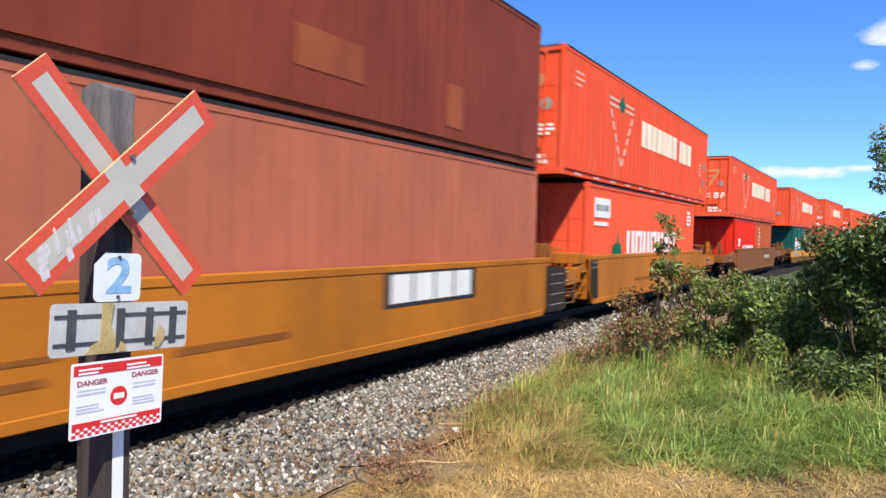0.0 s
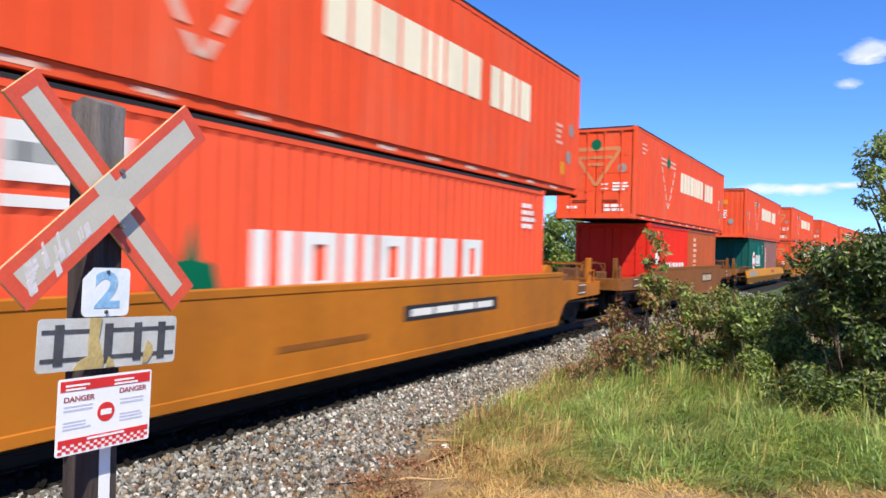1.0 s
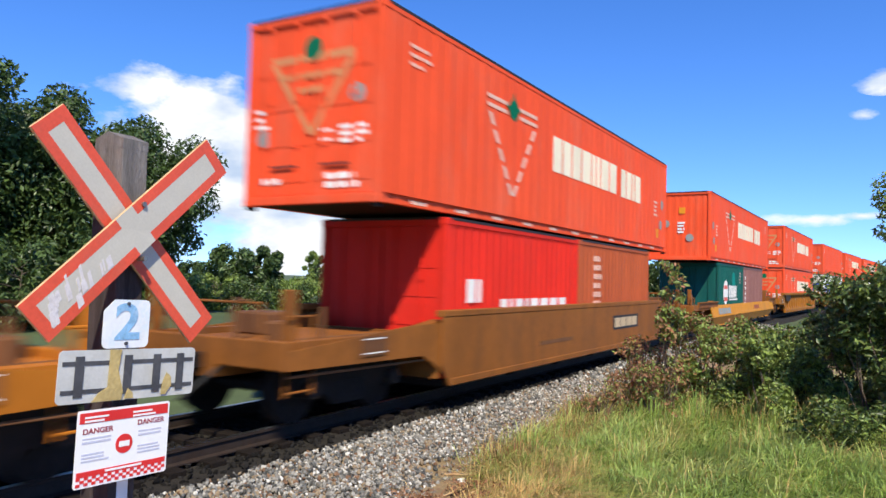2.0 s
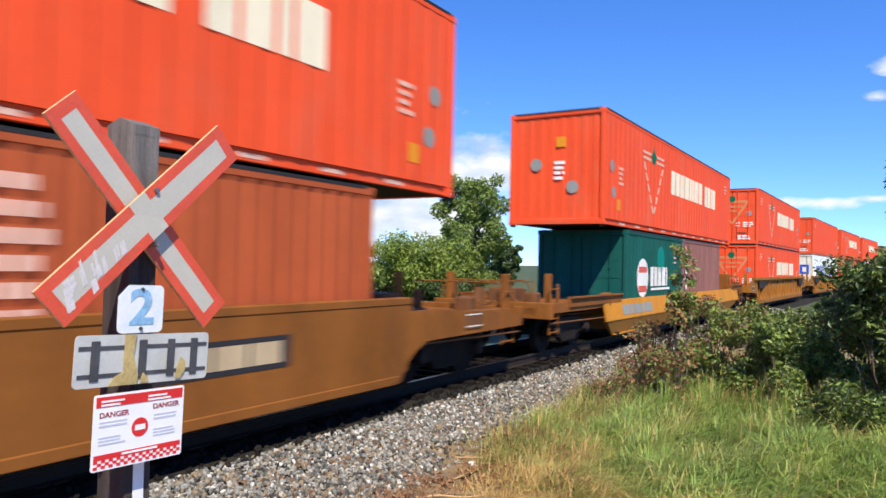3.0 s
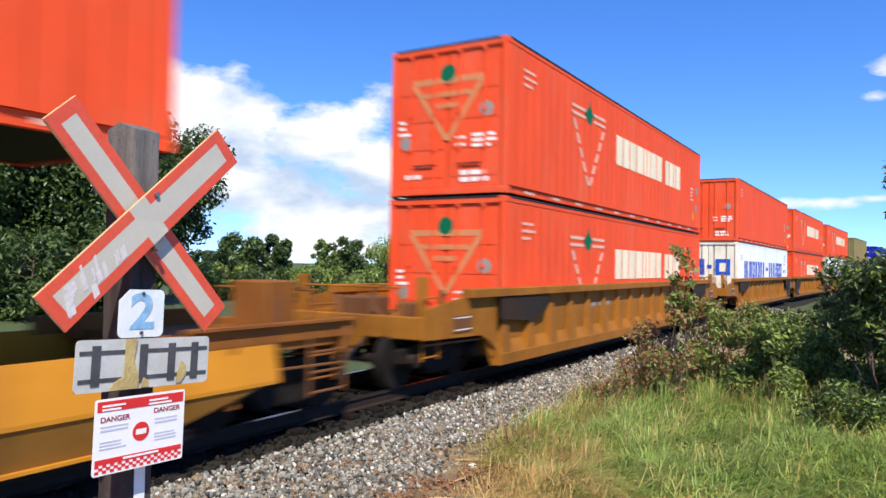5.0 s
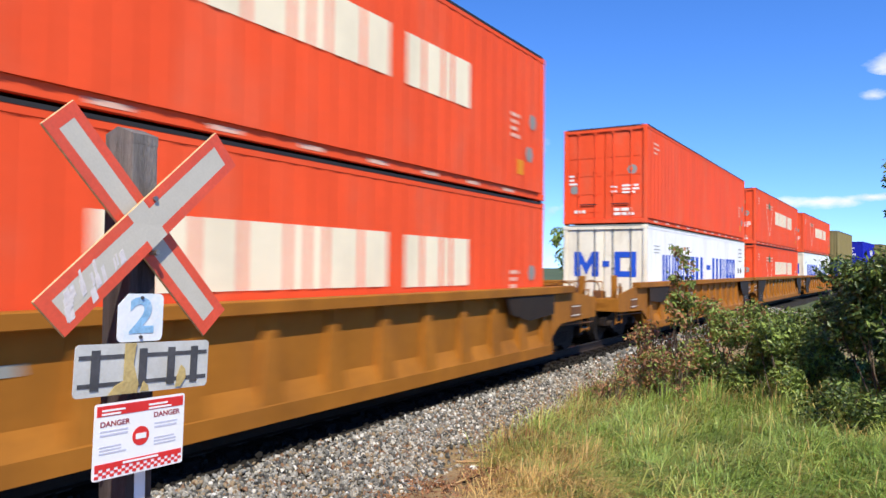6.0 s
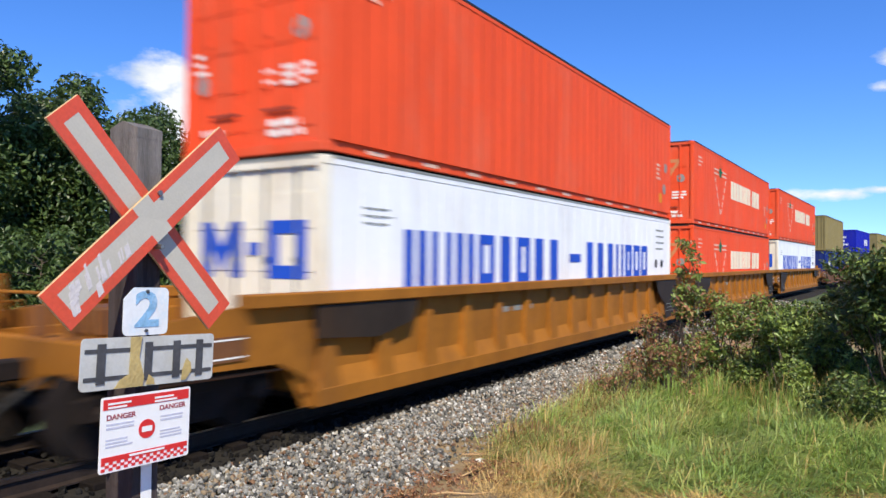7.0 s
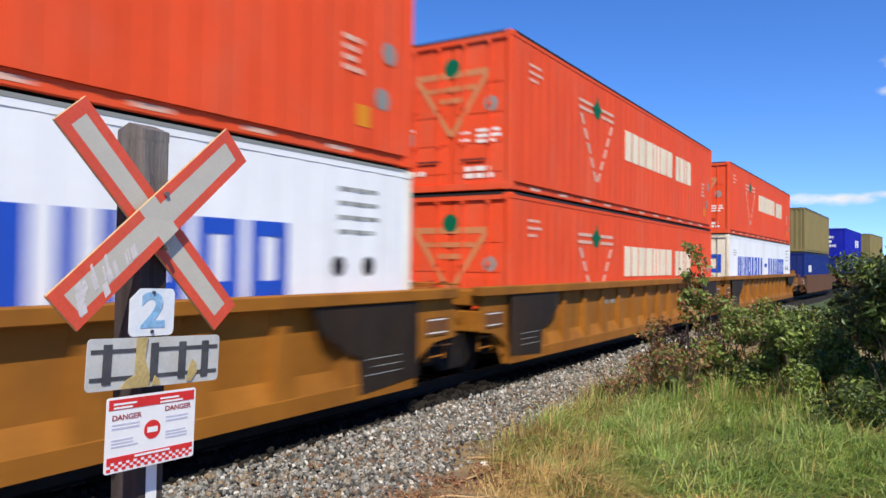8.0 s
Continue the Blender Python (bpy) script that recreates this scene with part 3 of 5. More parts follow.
def leaf_blob(bm, y, z, r):
    """Rounded green emblem: a disc with three short points."""
    disc(bm, y, z, r * 0.8)
    prism(bm, [(y - r * 0.35, z + r * 0.5), (y + r * 0.35, z + r * 0.5), (y, z + r * 1.3)], 0, 0.001, 0.0055)
    prism(bm, [(y - r * 1.2, z + r * 0.1), (y - r * 0.4, z - r * 0.35), (y - r * 0.4, z + r * 0.5)], 0, 0.001, 0.0055)
    prism(bm, [(y + r * 1.2, z + r * 0.1), (y + r * 0.4, z + r * 0.5), (y + r * 0.4, z - r * 0.35)], 0, 0.001, 0.0055)


def triangle_dashes(bm, y, ztop, zbot, half, w=0.14, n=5):
    """Inverted triangle drawn in broken strokes."""
    for s in (-1, 1):
        for k in range(n):
            a, b = (k + 0.08) / n, (k + 0.80) / n
            ya, yb = y + s * half * (1 - a), y + s * half * (1 - b)
            za, zb = ztop + (zbot - ztop) * a, ztop + (zbot - ztop) * b
            prism(bm, [(ya - w / 2, za), (ya + w / 2, za), (yb + w / 2, zb), (yb - w / 2, zb)], 0, 0.0, 0.004)


def top_strokes(bm, y, z, half):
    for s in (-1, 1):
        for dz in (0.03, -0.13):
            box(bm, 0, 0.004, *sorted((y + s * 0.28, y + s * half * 1.1)), z + dz, z + dz + 0.07)


# lengthwise places on a 16.15 m side are from its middle
RETAIL_SIDE = [
    ("letter_block", CREAM, lambda bm: (bars(bm, 0, -1.75, 2.75, 1.32, 2.08, 8, 0.13, seed=3), bars(bm, 0, 3.1, 5.05, 1.30, 2.06, 4, 0.16, seed=4))),
    ("emblem_outline", FAINT_MARK, lambda bm: (triangle_dashes(bm, -3.75, 2.0, 0.5, 1.0), top_strokes(bm, -3.75, 2.2, 1.0))),
    ("emblem", GREEN_LEAF, lambda bm: leaf_blob(bm, -3.75, 2.2, 0.26)),
]


def at_end(bm, sign, y, w, z1, n, pitch, h, seed):
    """Code lines centred y metres towards the plain end (sign 1: that end is at +y of the side's own axis)."""
    lines(bm, 0, sign * y - w / 2, sign * y + w / 2, z1, n, pitch, h, seed)


RETAIL_ENDS = [
    ("code_line", FAINT_MARK, lambda bm, s: at_end(bm, s, -7.05, 0.6, 2.45, 3, 0.14, 0.055, 5)),
    ("code_line", FAINT_MARK, lambda bm, s: at_end(bm, s, 6.75, 0.42, 1.55, 4, 0.13, 0.07, 6)),
    ("placard", GREY_MARK, lambda bm, s: (disc(bm, s * 7.5, 1.5, 0.16, 8), disc(bm, s * 7.35, 0.85, 0.16, 8))),
    ("warning_placard", AMBER, lambda bm, s: box(bm, 0, 0.004, s * 6.95 - 0.13, s * 6.95 + 0.13, 0.42, 0.7)),
]
RETAIL_FRONT = [
    ("placard", GREY_MARK, lambda bm: (disc(bm, -0.55, 1.55, 0.17, 8), disc(bm, 0.45, 0.95, 0.17, 8))),
    ("warning_placard", AMBER, lambda bm: box(bm, 0, 0.004, 0.0, 0.26, 1.98, 2.24)),
    ("code_line", WHITE_MARK, lambda bm: lines(bm, 0, -0.05, 0.4, 1.62, 4, 0.13, 0.08, 8)),
]
RETAIL_DOOR = [
    ("emblem_outline", TAN_MARK, lambda bm: (prism(bm, [(-0.85, 2.28), (0.85, 2.28), (0.76, 2.16), (-0.72, 2.16)], 0, 0, 0.004),
                                              prism(bm, [(-0.85, 2.2), (-0.72, 2.2), (0.06, 1.05), (-0.06, 1.05)], 0, 0.001, 0.005),
                                              prism(bm, [(0.85, 2.2), (0.72, 2.2), (-0.06, 1.05), (0.06, 1.05)], 0, 0.002, 0.006))),
    ("emblem", GREEN_LEAF, lambda bm: disc(bm, 0.0, 2.36, 0.17, 14, 0.002, 0.005)),
    ("letter_block", TAN_MARK, lambda bm: (bars(bm, 0.004, -0.55, 0.55, 1.9, 2.0, 8, 0.15), bars(bm, 0.004, -0.3, 0.3, 1.68, 1.78, 4, 0.15))),
    ("placard", GREY_MARK, lambda bm: (disc(bm, -0.95, 1.05, 0.14, 8), disc(bm, 0.85, 1.6, 0.15, 8))),
    ("code_line", WHITE_MARK, lambda bm: (lines(bm, 0, 0.55, 1.1, 1.15, 3, 0.1, 0.06, 2), lines(bm, 0, -1.12, -0.8, 1.5, 3, 0.12, 0.06, 4),
                                             lines(bm, 0, 0.3, 1.05, 0.46, 2, 0.13, 0.09, 7), lines(bm, 0, -0.95, -0.5, 0.42, 1, 0.1, 0.09, 9),
                                             lines(bm, 0, 0.2, 0.5, 1.12, 2, 0.14, 0.05, 9))),
]
RETAIL_LABEL = "bright red corrugated freight container with cream lettering blocks and green emblem"

retail = make_container("freight_container", 16.154, 2.896, RED, RETAIL_LABEL, 0.4, 0.011, RETAIL_SIDE, end_side_marks=RETAIL_ENDS, front_marks=RETAIL_FRONT, door_marks=RETAIL_DOOR, side_inset=0.014)
plain_red = make_container("freight_container", 16.154, 2.896, RED, "plain bright red corrugated freight container, stacked on a white one", 0.4, 0.011,
                           end_side_marks=RETAIL_ENDS,
                           door_marks=[RETAIL_DOOR[3], RETAIL_DOOR[4]], side_inset=0.014)
maritime = make_container("freight_container", 16.154, 2.896, WHITE, "white freight container with large blue lettering blocks and cream doors", 0.5, 0.006,
                          [("letter_block", BLUE, lambda bm: (stroke_bars(bm, 0, -6.35, -0.55, 1.22, 2.04, 8, 0.33, 0.2, seed=2), box(bm, 0, 0.004, -0.15, 0.5, 1.58, 1.76),
                                                           stroke_bars(bm, 0, 0.8, 5.75, 1.22, 2.04, 7, 0.33, 0.2, seed=3))),
                           ("code_line", GREY_MARK, lambda bm: (lines(bm, 0, -7.3, -6.6, 2.3, 3, 0.1, 0.025, 5), lines(bm, 0, 6.5, 7.4, 2.55, 4, 0.18, 0.05, 6))),
                           ("placard", DARK_MARK, lambda bm: (disc(bm, 6.5, 1.55, 0.13, 8), disc(bm, 7.1, 1.55, 0.13, 8)))],
                          end_paint=DOOR_CREAM,
                          door_marks=[("letter_block", BLUE, lambda bm: (box(bm, 0, 0.004, -0.95, -0.74, 1.35, 2.1), box(bm, 0, 0.004, -0.38, -0.17, 1.35, 2.1),
                                                                     prism(bm, [(-0.74, 2.1), (-0.56, 1.75), (-0.38, 2.1), (-0.38, 1.75), (-0.56, 1.4), (-0.74, 1.75)], 0, 0, 0.004),
                                                                     box(bm, 0, 0.004, -0.05, 0.16, 1.65, 1.82),
                                                                     box(bm, 0, 0.004, 0.32, 0.98, 1.93, 2.1), box(bm, 0, 0.004, 0.32, 0.98, 1.35, 1.52),
                                                                     box(bm, 0, 0.004, 0.32, 0.5, 1.52, 1.93), box(bm, 0, 0.004, 0.8, 0.98, 1.52, 1.93)))],
                          tape=False, side_inset=0.01)
oxide53 = make_container("freight_container", 16.154, 2.896, OXIDE, "dull dark oxide-red freight container with faded patches", 0.3, 0.010, side_inset=0.014, tape=False,
                         marks=[("faded_patch", FADED_PATCH, lambda bm: (box(bm, 0, 0.003, 4.3, 4.85, 0.35, 1.05), box(bm, 0, 0.003, 0.75, 2.1, 0.6, 1.1)))])
rose53 = make_container("freight_container", 16.154, 2.896, FADED_RED, "sun-faded rose-red corrugated freight container", 0.3, 0.010, side_inset=0.014, tape=False)
hy40 = make_container("freight_container", 12.192, 2.896, ORANGE_RED, "orange-red forty-foot container with white lettering blocks and green emblem", 0.28, 0.03,
                      [("letter_block", WHITE_MARK, lambda bm: stroke_bars(bm, 0, -2.75, 3.2, 0.98, 1.75, 7, 0.36, 0.14, seed=9)),
                       ("emblem", GREEN_LEAF, lambda bm: prism(bm, [(-4.15, 0.86), (-3.15, 0.86), (-3.3, 1.35), (-3.5, 1.4), (-3.6, 1.8), (-3.7, 1.4), (-4.0, 1.35)], 0, 0, 0.004)),
                       ("sign_panel", WHITE_MARK, lambda bm: (box(bm, 0, 0.004, -5.6, -4.35, 2.05, 2.55), box(bm, 0, 0.004, -5.6, -4.5, 1.84, 1.94))),
                       ("sign_print", GREY_MARK, lambda bm: lines(bm, 0.004, -5.5, -4.45, 2.38, 1, 0.1, 0.16, 2)),
                       ("code_line", WHITE_MARK, lambda bm: lines(bm, 0, 4.9, 5.6, 2.55, 4, 0.14, 0.09, 3))], side_inset=0.036)


def box20(name, mat, label, marks=()):
    return make_container(name, 6.058, 2.591, mat, label, 0.28, 0.032, marks, side_inset=0.037, tape=False)


CODE20 = ("code_line", FAINT_MARK, lambda bm: lines(bm, 0, 1.9, 2.45, 2.25, 4, 0.15, 0.055, 3))
green20 = box20("freight_container", TEAL, "dark teal twenty-foot container with white lettering blocks",
                [("emblem", WHITE_MARK, lambda bm: disc(bm, -1.55, 1.3, 0.55, 20)),
                 ("emblem_band", SIGN_RED, lambda bm: (box(bm, 0.004, 0.007, -1.95, -1.15, 1.45, 1.62), box(bm, 0.004, 0.007, -1.95, -1.15, 0.9, 1.08))),
                 ("letter_block", WHITE_MARK, lambda bm: (bars(bm, 0, -0.75, 1.2, 1.05, 1.62, 5, 0.22, seed=3), box(bm, 0, 0.004, -0.7, 1.4, 0.93, 1.0))),
                 ("emblem_dome", paint("bright_teal_marking", (0.0, 0.22, 0.17)), lambda bm: disc(bm, 0.35, 1.85, 0.4, 16)), CODE20])
mauve20 = box20("freight_container", MAUVE, "weathered mauve-brown twenty-foot container", [("code_line", WHITE_MARK, lambda bm: lines(bm, 0, -2.6, -2.3, 2.1, 6, 0.26, 0.16, 3))])
red20 = box20("freight_container", paint("crimson_paint", (0.66, 0.026, 0.014)), "crimson twenty-foot container with small white markings",
              [("letter_block", WHITE_MARK, lambda bm: (bars(bm, 0, -2.3, -1.7, 1.2, 1.6, 2, 0.2), bars(bm, 0, -1.0, 2.4, 1.0, 1.25, 8, 0.3)))])
brown20 = box20("freight_container", RED_BROWN, "red-brown twenty-foot container with white code markings",
                [("code_line", FAINT_MARK, lambda bm: lines(bm, 0, -2.0, -1.35, 2.25, 7, 0.22, 0.13, 3))])
navy40 = make_container("freight_container", 12.192, 2.591, NAVY, "navy blue forty-foot container with a white panel", 0.28, 0.03,
                        [("sign_panel", WHITE_MARK, lambda bm: box(bm, 0, 0.004, -4.5, -3.2, 1.3, 1.75))], tape=False)
olive40 = make_container("freight_container", 12.192, 2.896, OLIVE, "olive tan corrugated freight container", 0.28, 0.03, tape=False)
blue40 = make_container("freight_container", 12.192, 2.591, ROYAL, "bright blue forty-foot container with white markings", 0.28, 0.03,
                        [("letter_block", WHITE_MARK, lambda bm: bars(bm, 0, 1.0, 4.0, 1.0, 1.7, 4, 0.2))], tape=False,
                        door_marks=[("letter_block", WHITE_MARK, lambda bm: (lines(bm, 0, -0.9, 0.9, 1.9, 3, 0.4, 0.22, 3)))])

# stacks: near end of the upper box at 0 s; lower well floor at 0.3
UNIT = {"U0": -2.2, "U1": 15.4, "U2": 37.0, "U3": 60.5, "U4": 83.9, "U5": 107.6, "U6": 126.87, "U7": 146.15, "U8": 168.3, "U9": 191.2, "U10": 211.5}
used = set()


def put(proto, u_end, z, turned=False, length=None):
    """Place a container with its leading end at u_end."""
    length = length or 16.154
    if proto.name in used:
        ob = copy_thing(proto, Matrix())
    else:
        ob = proto
        used.add(proto.name)
    return ride(ob, u_end + length / 2, z, turned)


FLOOR = 0.3
T53 = FLOOR + 2.896 + 0.05
T20 = FLOOR + 2.591 + 0.05
put(rose53, UNIT["U0"], FLOOR)
put(oxide53, UNIT["U0"], T53)
put(hy40, UNIT["U1"] + 1.78, FLOOR, length=12.192)
put(retail, UNIT["U1"], T53)
put(red20, UNIT["U2"] + 1.9, FLOOR, length=6.058)
put(brown20, UNIT["U2"] + 8.03, FLOOR, length=6.058)
put(retail, UNIT["U2"], T20)
put(green20, UNIT["U3"] + 1.85, FLOOR, length=6.058)
put(mauve20, UNIT["U3"] + 7.98, FLOOR, length=6.058)
put(retail, UNIT["U3"], T20, True)
put(retail, UNIT["U4"], FLOOR)
put(retail, UNIT["U4"], T53)
put(maritime, UNIT["U5"], FLOOR)
put(plain_red, UNIT["U5"], T53)
put(retail, UNIT["U6"], FLOOR)
put(retail, UNIT["U6"], T53)
put(maritime, UNIT["U7"], FLOOR)
put(retail, UNIT["U7"], T53)
put(navy40, UNIT["U8"], FLOOR, length=12.192)
put(olive40, UNIT["U8"], T20, True, length=12.192)
put(blue40, UNIT["U9"], T20, length=12.192)
put(navy40, UNIT["U9"], FLOOR, length=12.192)
put(olive40, UNIT["U10"], T20, length=12.192)
put(navy40, UNIT["U10"], FLOOR, length=12.192)


# ---- well cars ----
def add_truck(car, y):
    """Two-axle truck: side frames, bolster, springs, two wheelsets that roll."""
    bm = bmesh.new()
    box(bm, -1.0, 1.0, y - 0.2, y + 0.2, 0.45, 0.72, 0.03)
    tr = part("truck", bm, STEEL, car, "dark rusty two-axle truck")
    for s in (-1, 1):
        bm = bmesh.new()
        prism(bm, [(y - 1.15, 0.42), (y - 1.15, 0.60), (y - 0.5, 0.74), (y + 0.5, 0.74), (y + 1.15, 0.60), (y + 1.15, 0.42), (y + 0.55, 0.36), (y + 0.35, 0.2), (y - 0.35, 0.2), (y - 0.55, 0.36)],
              0, s * 1.0 - 0.07, s * 1.0 + 0.07)
        part("side_frame", bm, STEEL, tr)
        bm = bmesh.new()
        for k in (-0.2, 0, 0.2):
            rod(bm, (s * 1.02, y + k, 0.24), (s * 1.02, y + k, 0.5), 0.075, n=10)
        split_parts("spring", bm, STEEL, tr)
        bm = bmesh.new()
        for k in (-0.89, 0.89):
            rod(bm, (s * 1.06, y + k, 0.46), (s * 1.2, y + k, 0.46), 0.11, n=10)
        split_parts("bearing_cap", bm, RAIL_STEEL, tr)
    for k in (-0.89, 0.89):
        bm = bmesh.new()
        rod(bm, (-1.1, 0, 0), (1.1, 0, 0), 0.08, n=10)
        for s in (-1, 1):
            rod(bm, (s * 0.69, 0, 0), (s * 0.72, 0, 0), 0.455, n=28)
            rod(bm, (s * 0.72, 0, 0), (s * 0.83, 0, 0), 0.43, n=28)
            for a in range(4):
                box(bm, s * 0.835 - 0.01, s * 0.835 + 0.01, 0.18 * math.cos(a * 1.5708) - 0.05, 0.18 * math.cos(a * 1.5708) + 0.05,
                    0.18 * math.sin(a * 1.5708) - 0.05, 0.18 * math.sin(a * 1.5708) + 0.05)
        ws = part("wheelset", bm, STEEL, tr)
        ws.matrix_basis = pose(0, y + k, 0.43)
        SPINNERS.append((ws, y + k))
    return tr


def add_platform(car, y0, y1, mat, out, gear=True, tank=False):
    """End platform over a truck: deck, end sill, braces, grab rails, ladder rungs and brake gear."""
    lo, hi = min(y0, y1), max(y0, y1)
    s = 1 if y1 > y0 else -1
    bm = bmesh.new()
    box(bm, -1.1, 1.1, lo, hi, 0.86, 1.02, 0.015)
    box(bm, -0.3, 0.3, lo, hi, 0.62, 0.86, 0.015)
    part("end_platform", bm, mat, car)
    bm = bmesh.new()
    for x in (-1.25, 1.25):   # sloping side braces from the side sill to the platform
        prism(bm, [(y0 - s * 0.2, 0.95), (y0 - s * 0.2, 1.25), (y0 + s * 0.9, 1.1), (y1 - s * 0.25, 1.1), (y1 - s * 0.25, 0.9), (y0 + s * 0.9, 0.9)], 0, x - 0.1, x + 0.1)
    split_parts("side_brace", bm, mat, car)
    part_box("end_sill", mat, car, -1.42, 1.42, y1 - s * 0.06 - 0.06, y1 - s * 0.06 + 0.06, 0.78, 1.12, 0.012)
    for x in (-1.3, 1.3):
        bm = bmesh.new()
        for yy in (y1 - s * 0.15, y1 - s * 0.62):
            rod(bm, (x, yy, 0.45), (x, yy, 1.42), 0.017, n=6)
        for z in (0.5, 0.78, 1.06, 1.4):
            rod(bm, (x, y1 - s * 0.15, z), (x, y1 - s * 0.62, z), 0.015, n=6)
        part("ladder", bm, mat, car)
    bm = bmesh.new()
    for x in (-0.95, 0.95):
        rod(bm, (x, y1 - s * 0.1, 1.0), (x, y1 - s * 0.1, 1.55), 0.016, n=6)
    rod(bm, (-0.95, y1 - s * 0.1, 1.55), (0.95, y1 - s * 0.1, 1.55), 0.016, n=6)
    part("handrail", bm, mat, car)
    if abs(y1 - y0) < 1.2:   # raised walkway over a shared truck
        part_box("walkway_plate", mat, car, -1.36, 1.36, lo, hi, 1.2, 1.46, 0.02)
        for x in (-1.38, 1.38):
            part_box("walkway_step", mat, car, x - 0.04, x + 0.04, (lo + hi) / 2 - 0.28, (lo + hi) / 2 + 0.28, 1.0, 1.06, 0.01)
    elif abs(y1 - y0) < 2:
        part_box("brake_cabinet", WELL_OLD, car, 0.35, 0.95, y1 - s * 0.75 - 0.25, y1 - s * 0.75 + 0.25, 1.02, 1.68, 0.02)
        for x in (-1.41, 1.41):
            bm = bmesh.new()
            for z in (0.36, 0.6, 0.84):
                rod(bm, (x, y1 - s * 0.1, z), (x, y1 - s * 0.75, z), 0.018, n=6)
            for yy in (y1 - s * 0.1, y1 - s * 0.75):
                rod(bm, (x, yy, 0.32), (x, yy, 1.1), 0.02, n=6)
            part("side_ladder", bm, WELL_DARK, car)
    if abs(y1 - y0) > 2:
        for x in (-1.2, 1.2):
            part_box("end_post", mat, car, x - 0.06, x + 0.06, y1 - s * 0.3 - 0.08, y1 - s * 0.3 + 0.08, 0.8, 1.72, 0.01)
        part_box("equipment_box", WELL_DARK, car, -0.9, -0.2, (lo + hi) / 2 - 0.3, (lo + hi) / 2 + 0.3, 1.02, 1.35, 0.03)
    if gear:
        bm = bmesh.new()
        box(bm, 0.5, 0.78, y1 - s * 0.75 - 0.14, y1 - s * 0.75 + 0.14, 1.02, 1.3, 0.03)
        rod(bm, (0.2, y1 - s * 0.4, 1.0), (0.2, y1 - s * 0.4, 1.6), 0.03, n=8)
        rod(bm, (-0.6, y1 - s * 0.5, 1.02), (-0.6, y1 - s * 0.5, 1.38), 0.09, n=10)
        rod(bm, (1.12, y1 - s * 1.0, 1.0), (1.12, y1 - s * 1.0, 1.5), 0.035, n=6)
        split_parts("brake_gear", bm, WELL_DARK, car)
        bm = bmesh.new()
        yw = y1 - s * 0.1
        loops = [[bm.verts.new((0.65 + (0.23 + 0.018 * math.cos(q)) * math.cos(p), yw + 0.018 * math.sin(q), 1.35 + (0.23 + 0.018 * math.cos(q)) * math.sin(p)))
                  for q in (0, 1.57, 3.14, 4.71)] for p in [k * math.pi / 10 for k in range(20)]]
        for k in range(20):
            for m in range(4):
                bm.faces.new((loops[k][m], loops[(k + 1) % 20][m], loops[(k + 1) % 20][(m + 1) % 4], loops[k][(m + 1) % 4]))
        part("brake_wheel", bm, WELL_DARK, car)
    bm = bmesh.new()
    rod(bm, (1.05, lo + 0.05, 1.08), (1.05, hi - 0.05, 1.08), 0.022, n=6)
    rod(bm, (0.95, lo + 0.05, 0.80), (0.95, hi - 0.05, 0.76), 0.022, n=6)
    rod(bm, (1.36, lo + 0.1, 0.70), (1.36, hi - 0.05, 0.66), 0.018, n=6)
    split_parts("brake_pipe", bm, WELL_DARK, car)
    if tank:
        bm = bmesh.new()
        rod(bm, (-0.55, (lo + hi) / 2 - s * 0.5, 1.28), (0.75, (lo + hi) / 2 - s * 0.5, 1.28), 0.26, n=16)
        part("air_reservoir", bm, WELL, car, "yellow-orange air tank", smooth=False)
    if out:
        bm = bmesh.new()
        box(bm, -0.1, 0.1, *sorted((y1, y1 + s * out)), 0.72, 0.92, 0.02)
        box(bm, -0.2, 0.2, *sorted((y1 + s * (out - 0.25), y1 + s * out)), 0.66, 0.98, 0.04)
        part("coupler", bm, STEEL, car)
        bm = bmesh.new()
        rod(bm, (0.35, y1, 0.75), (0.3, y1 + s * out * 0.6, 0.42), 0.025, n=6)
        part("air_hose", bm, GASKET, car)


def smooth_side(car, s, y0, y1, mat, ztop=1.40, zbot=0.23, mark=None):
    x = s * 1.47
    bm = bmesh.new()
    prism(bm, [(y0 + 0.25, zbot), (y1 - 0.25, zbot), (y1, 0.55), (y1, ztop), (y0, ztop), (y0, 0.55)], 0, x - s * 0.03, x)
    sill = part("side_plate", bm, mat, car)
    part_box("top_chord", mat, car, *sorted((x - s * 0.13, x + s * 0.012)), y0, y1, ztop - 0.1, ztop + 0.003, 0.012)
    part_box("bottom_chord", mat, car, *sorted((x - s * 0.13, x + s * 0.015)), y0 + 0.3, y1 - 0.3, zbot - 0.02, zbot + 0.1, 0.012)
    if mark:
        for y, z0, z1, w, m in mark:
            bm = bmesh.new()
            box(bm, *sorted((x, x + s * 0.006)), y, y + w, z0, z1)
            part("logo_panel" if m is DARK_MARK else "stencil_mark", bm, m, sill)
            if m is DARK_MARK:
                bm = bmesh.new()
                for k in range(4):
                    box(bm, *sorted((x + s * 0.006, x + s * 0.01)), y + w * (0.06 + 0.225 * k), y + w * (0.06 + 0.225 * k + 0.2), z0 + 0.06, z1 - 0.06)
                split_parts("logo_block", bm, FADED_CREAM if mat is WELL_OLD else WHITE_MARK, sill)


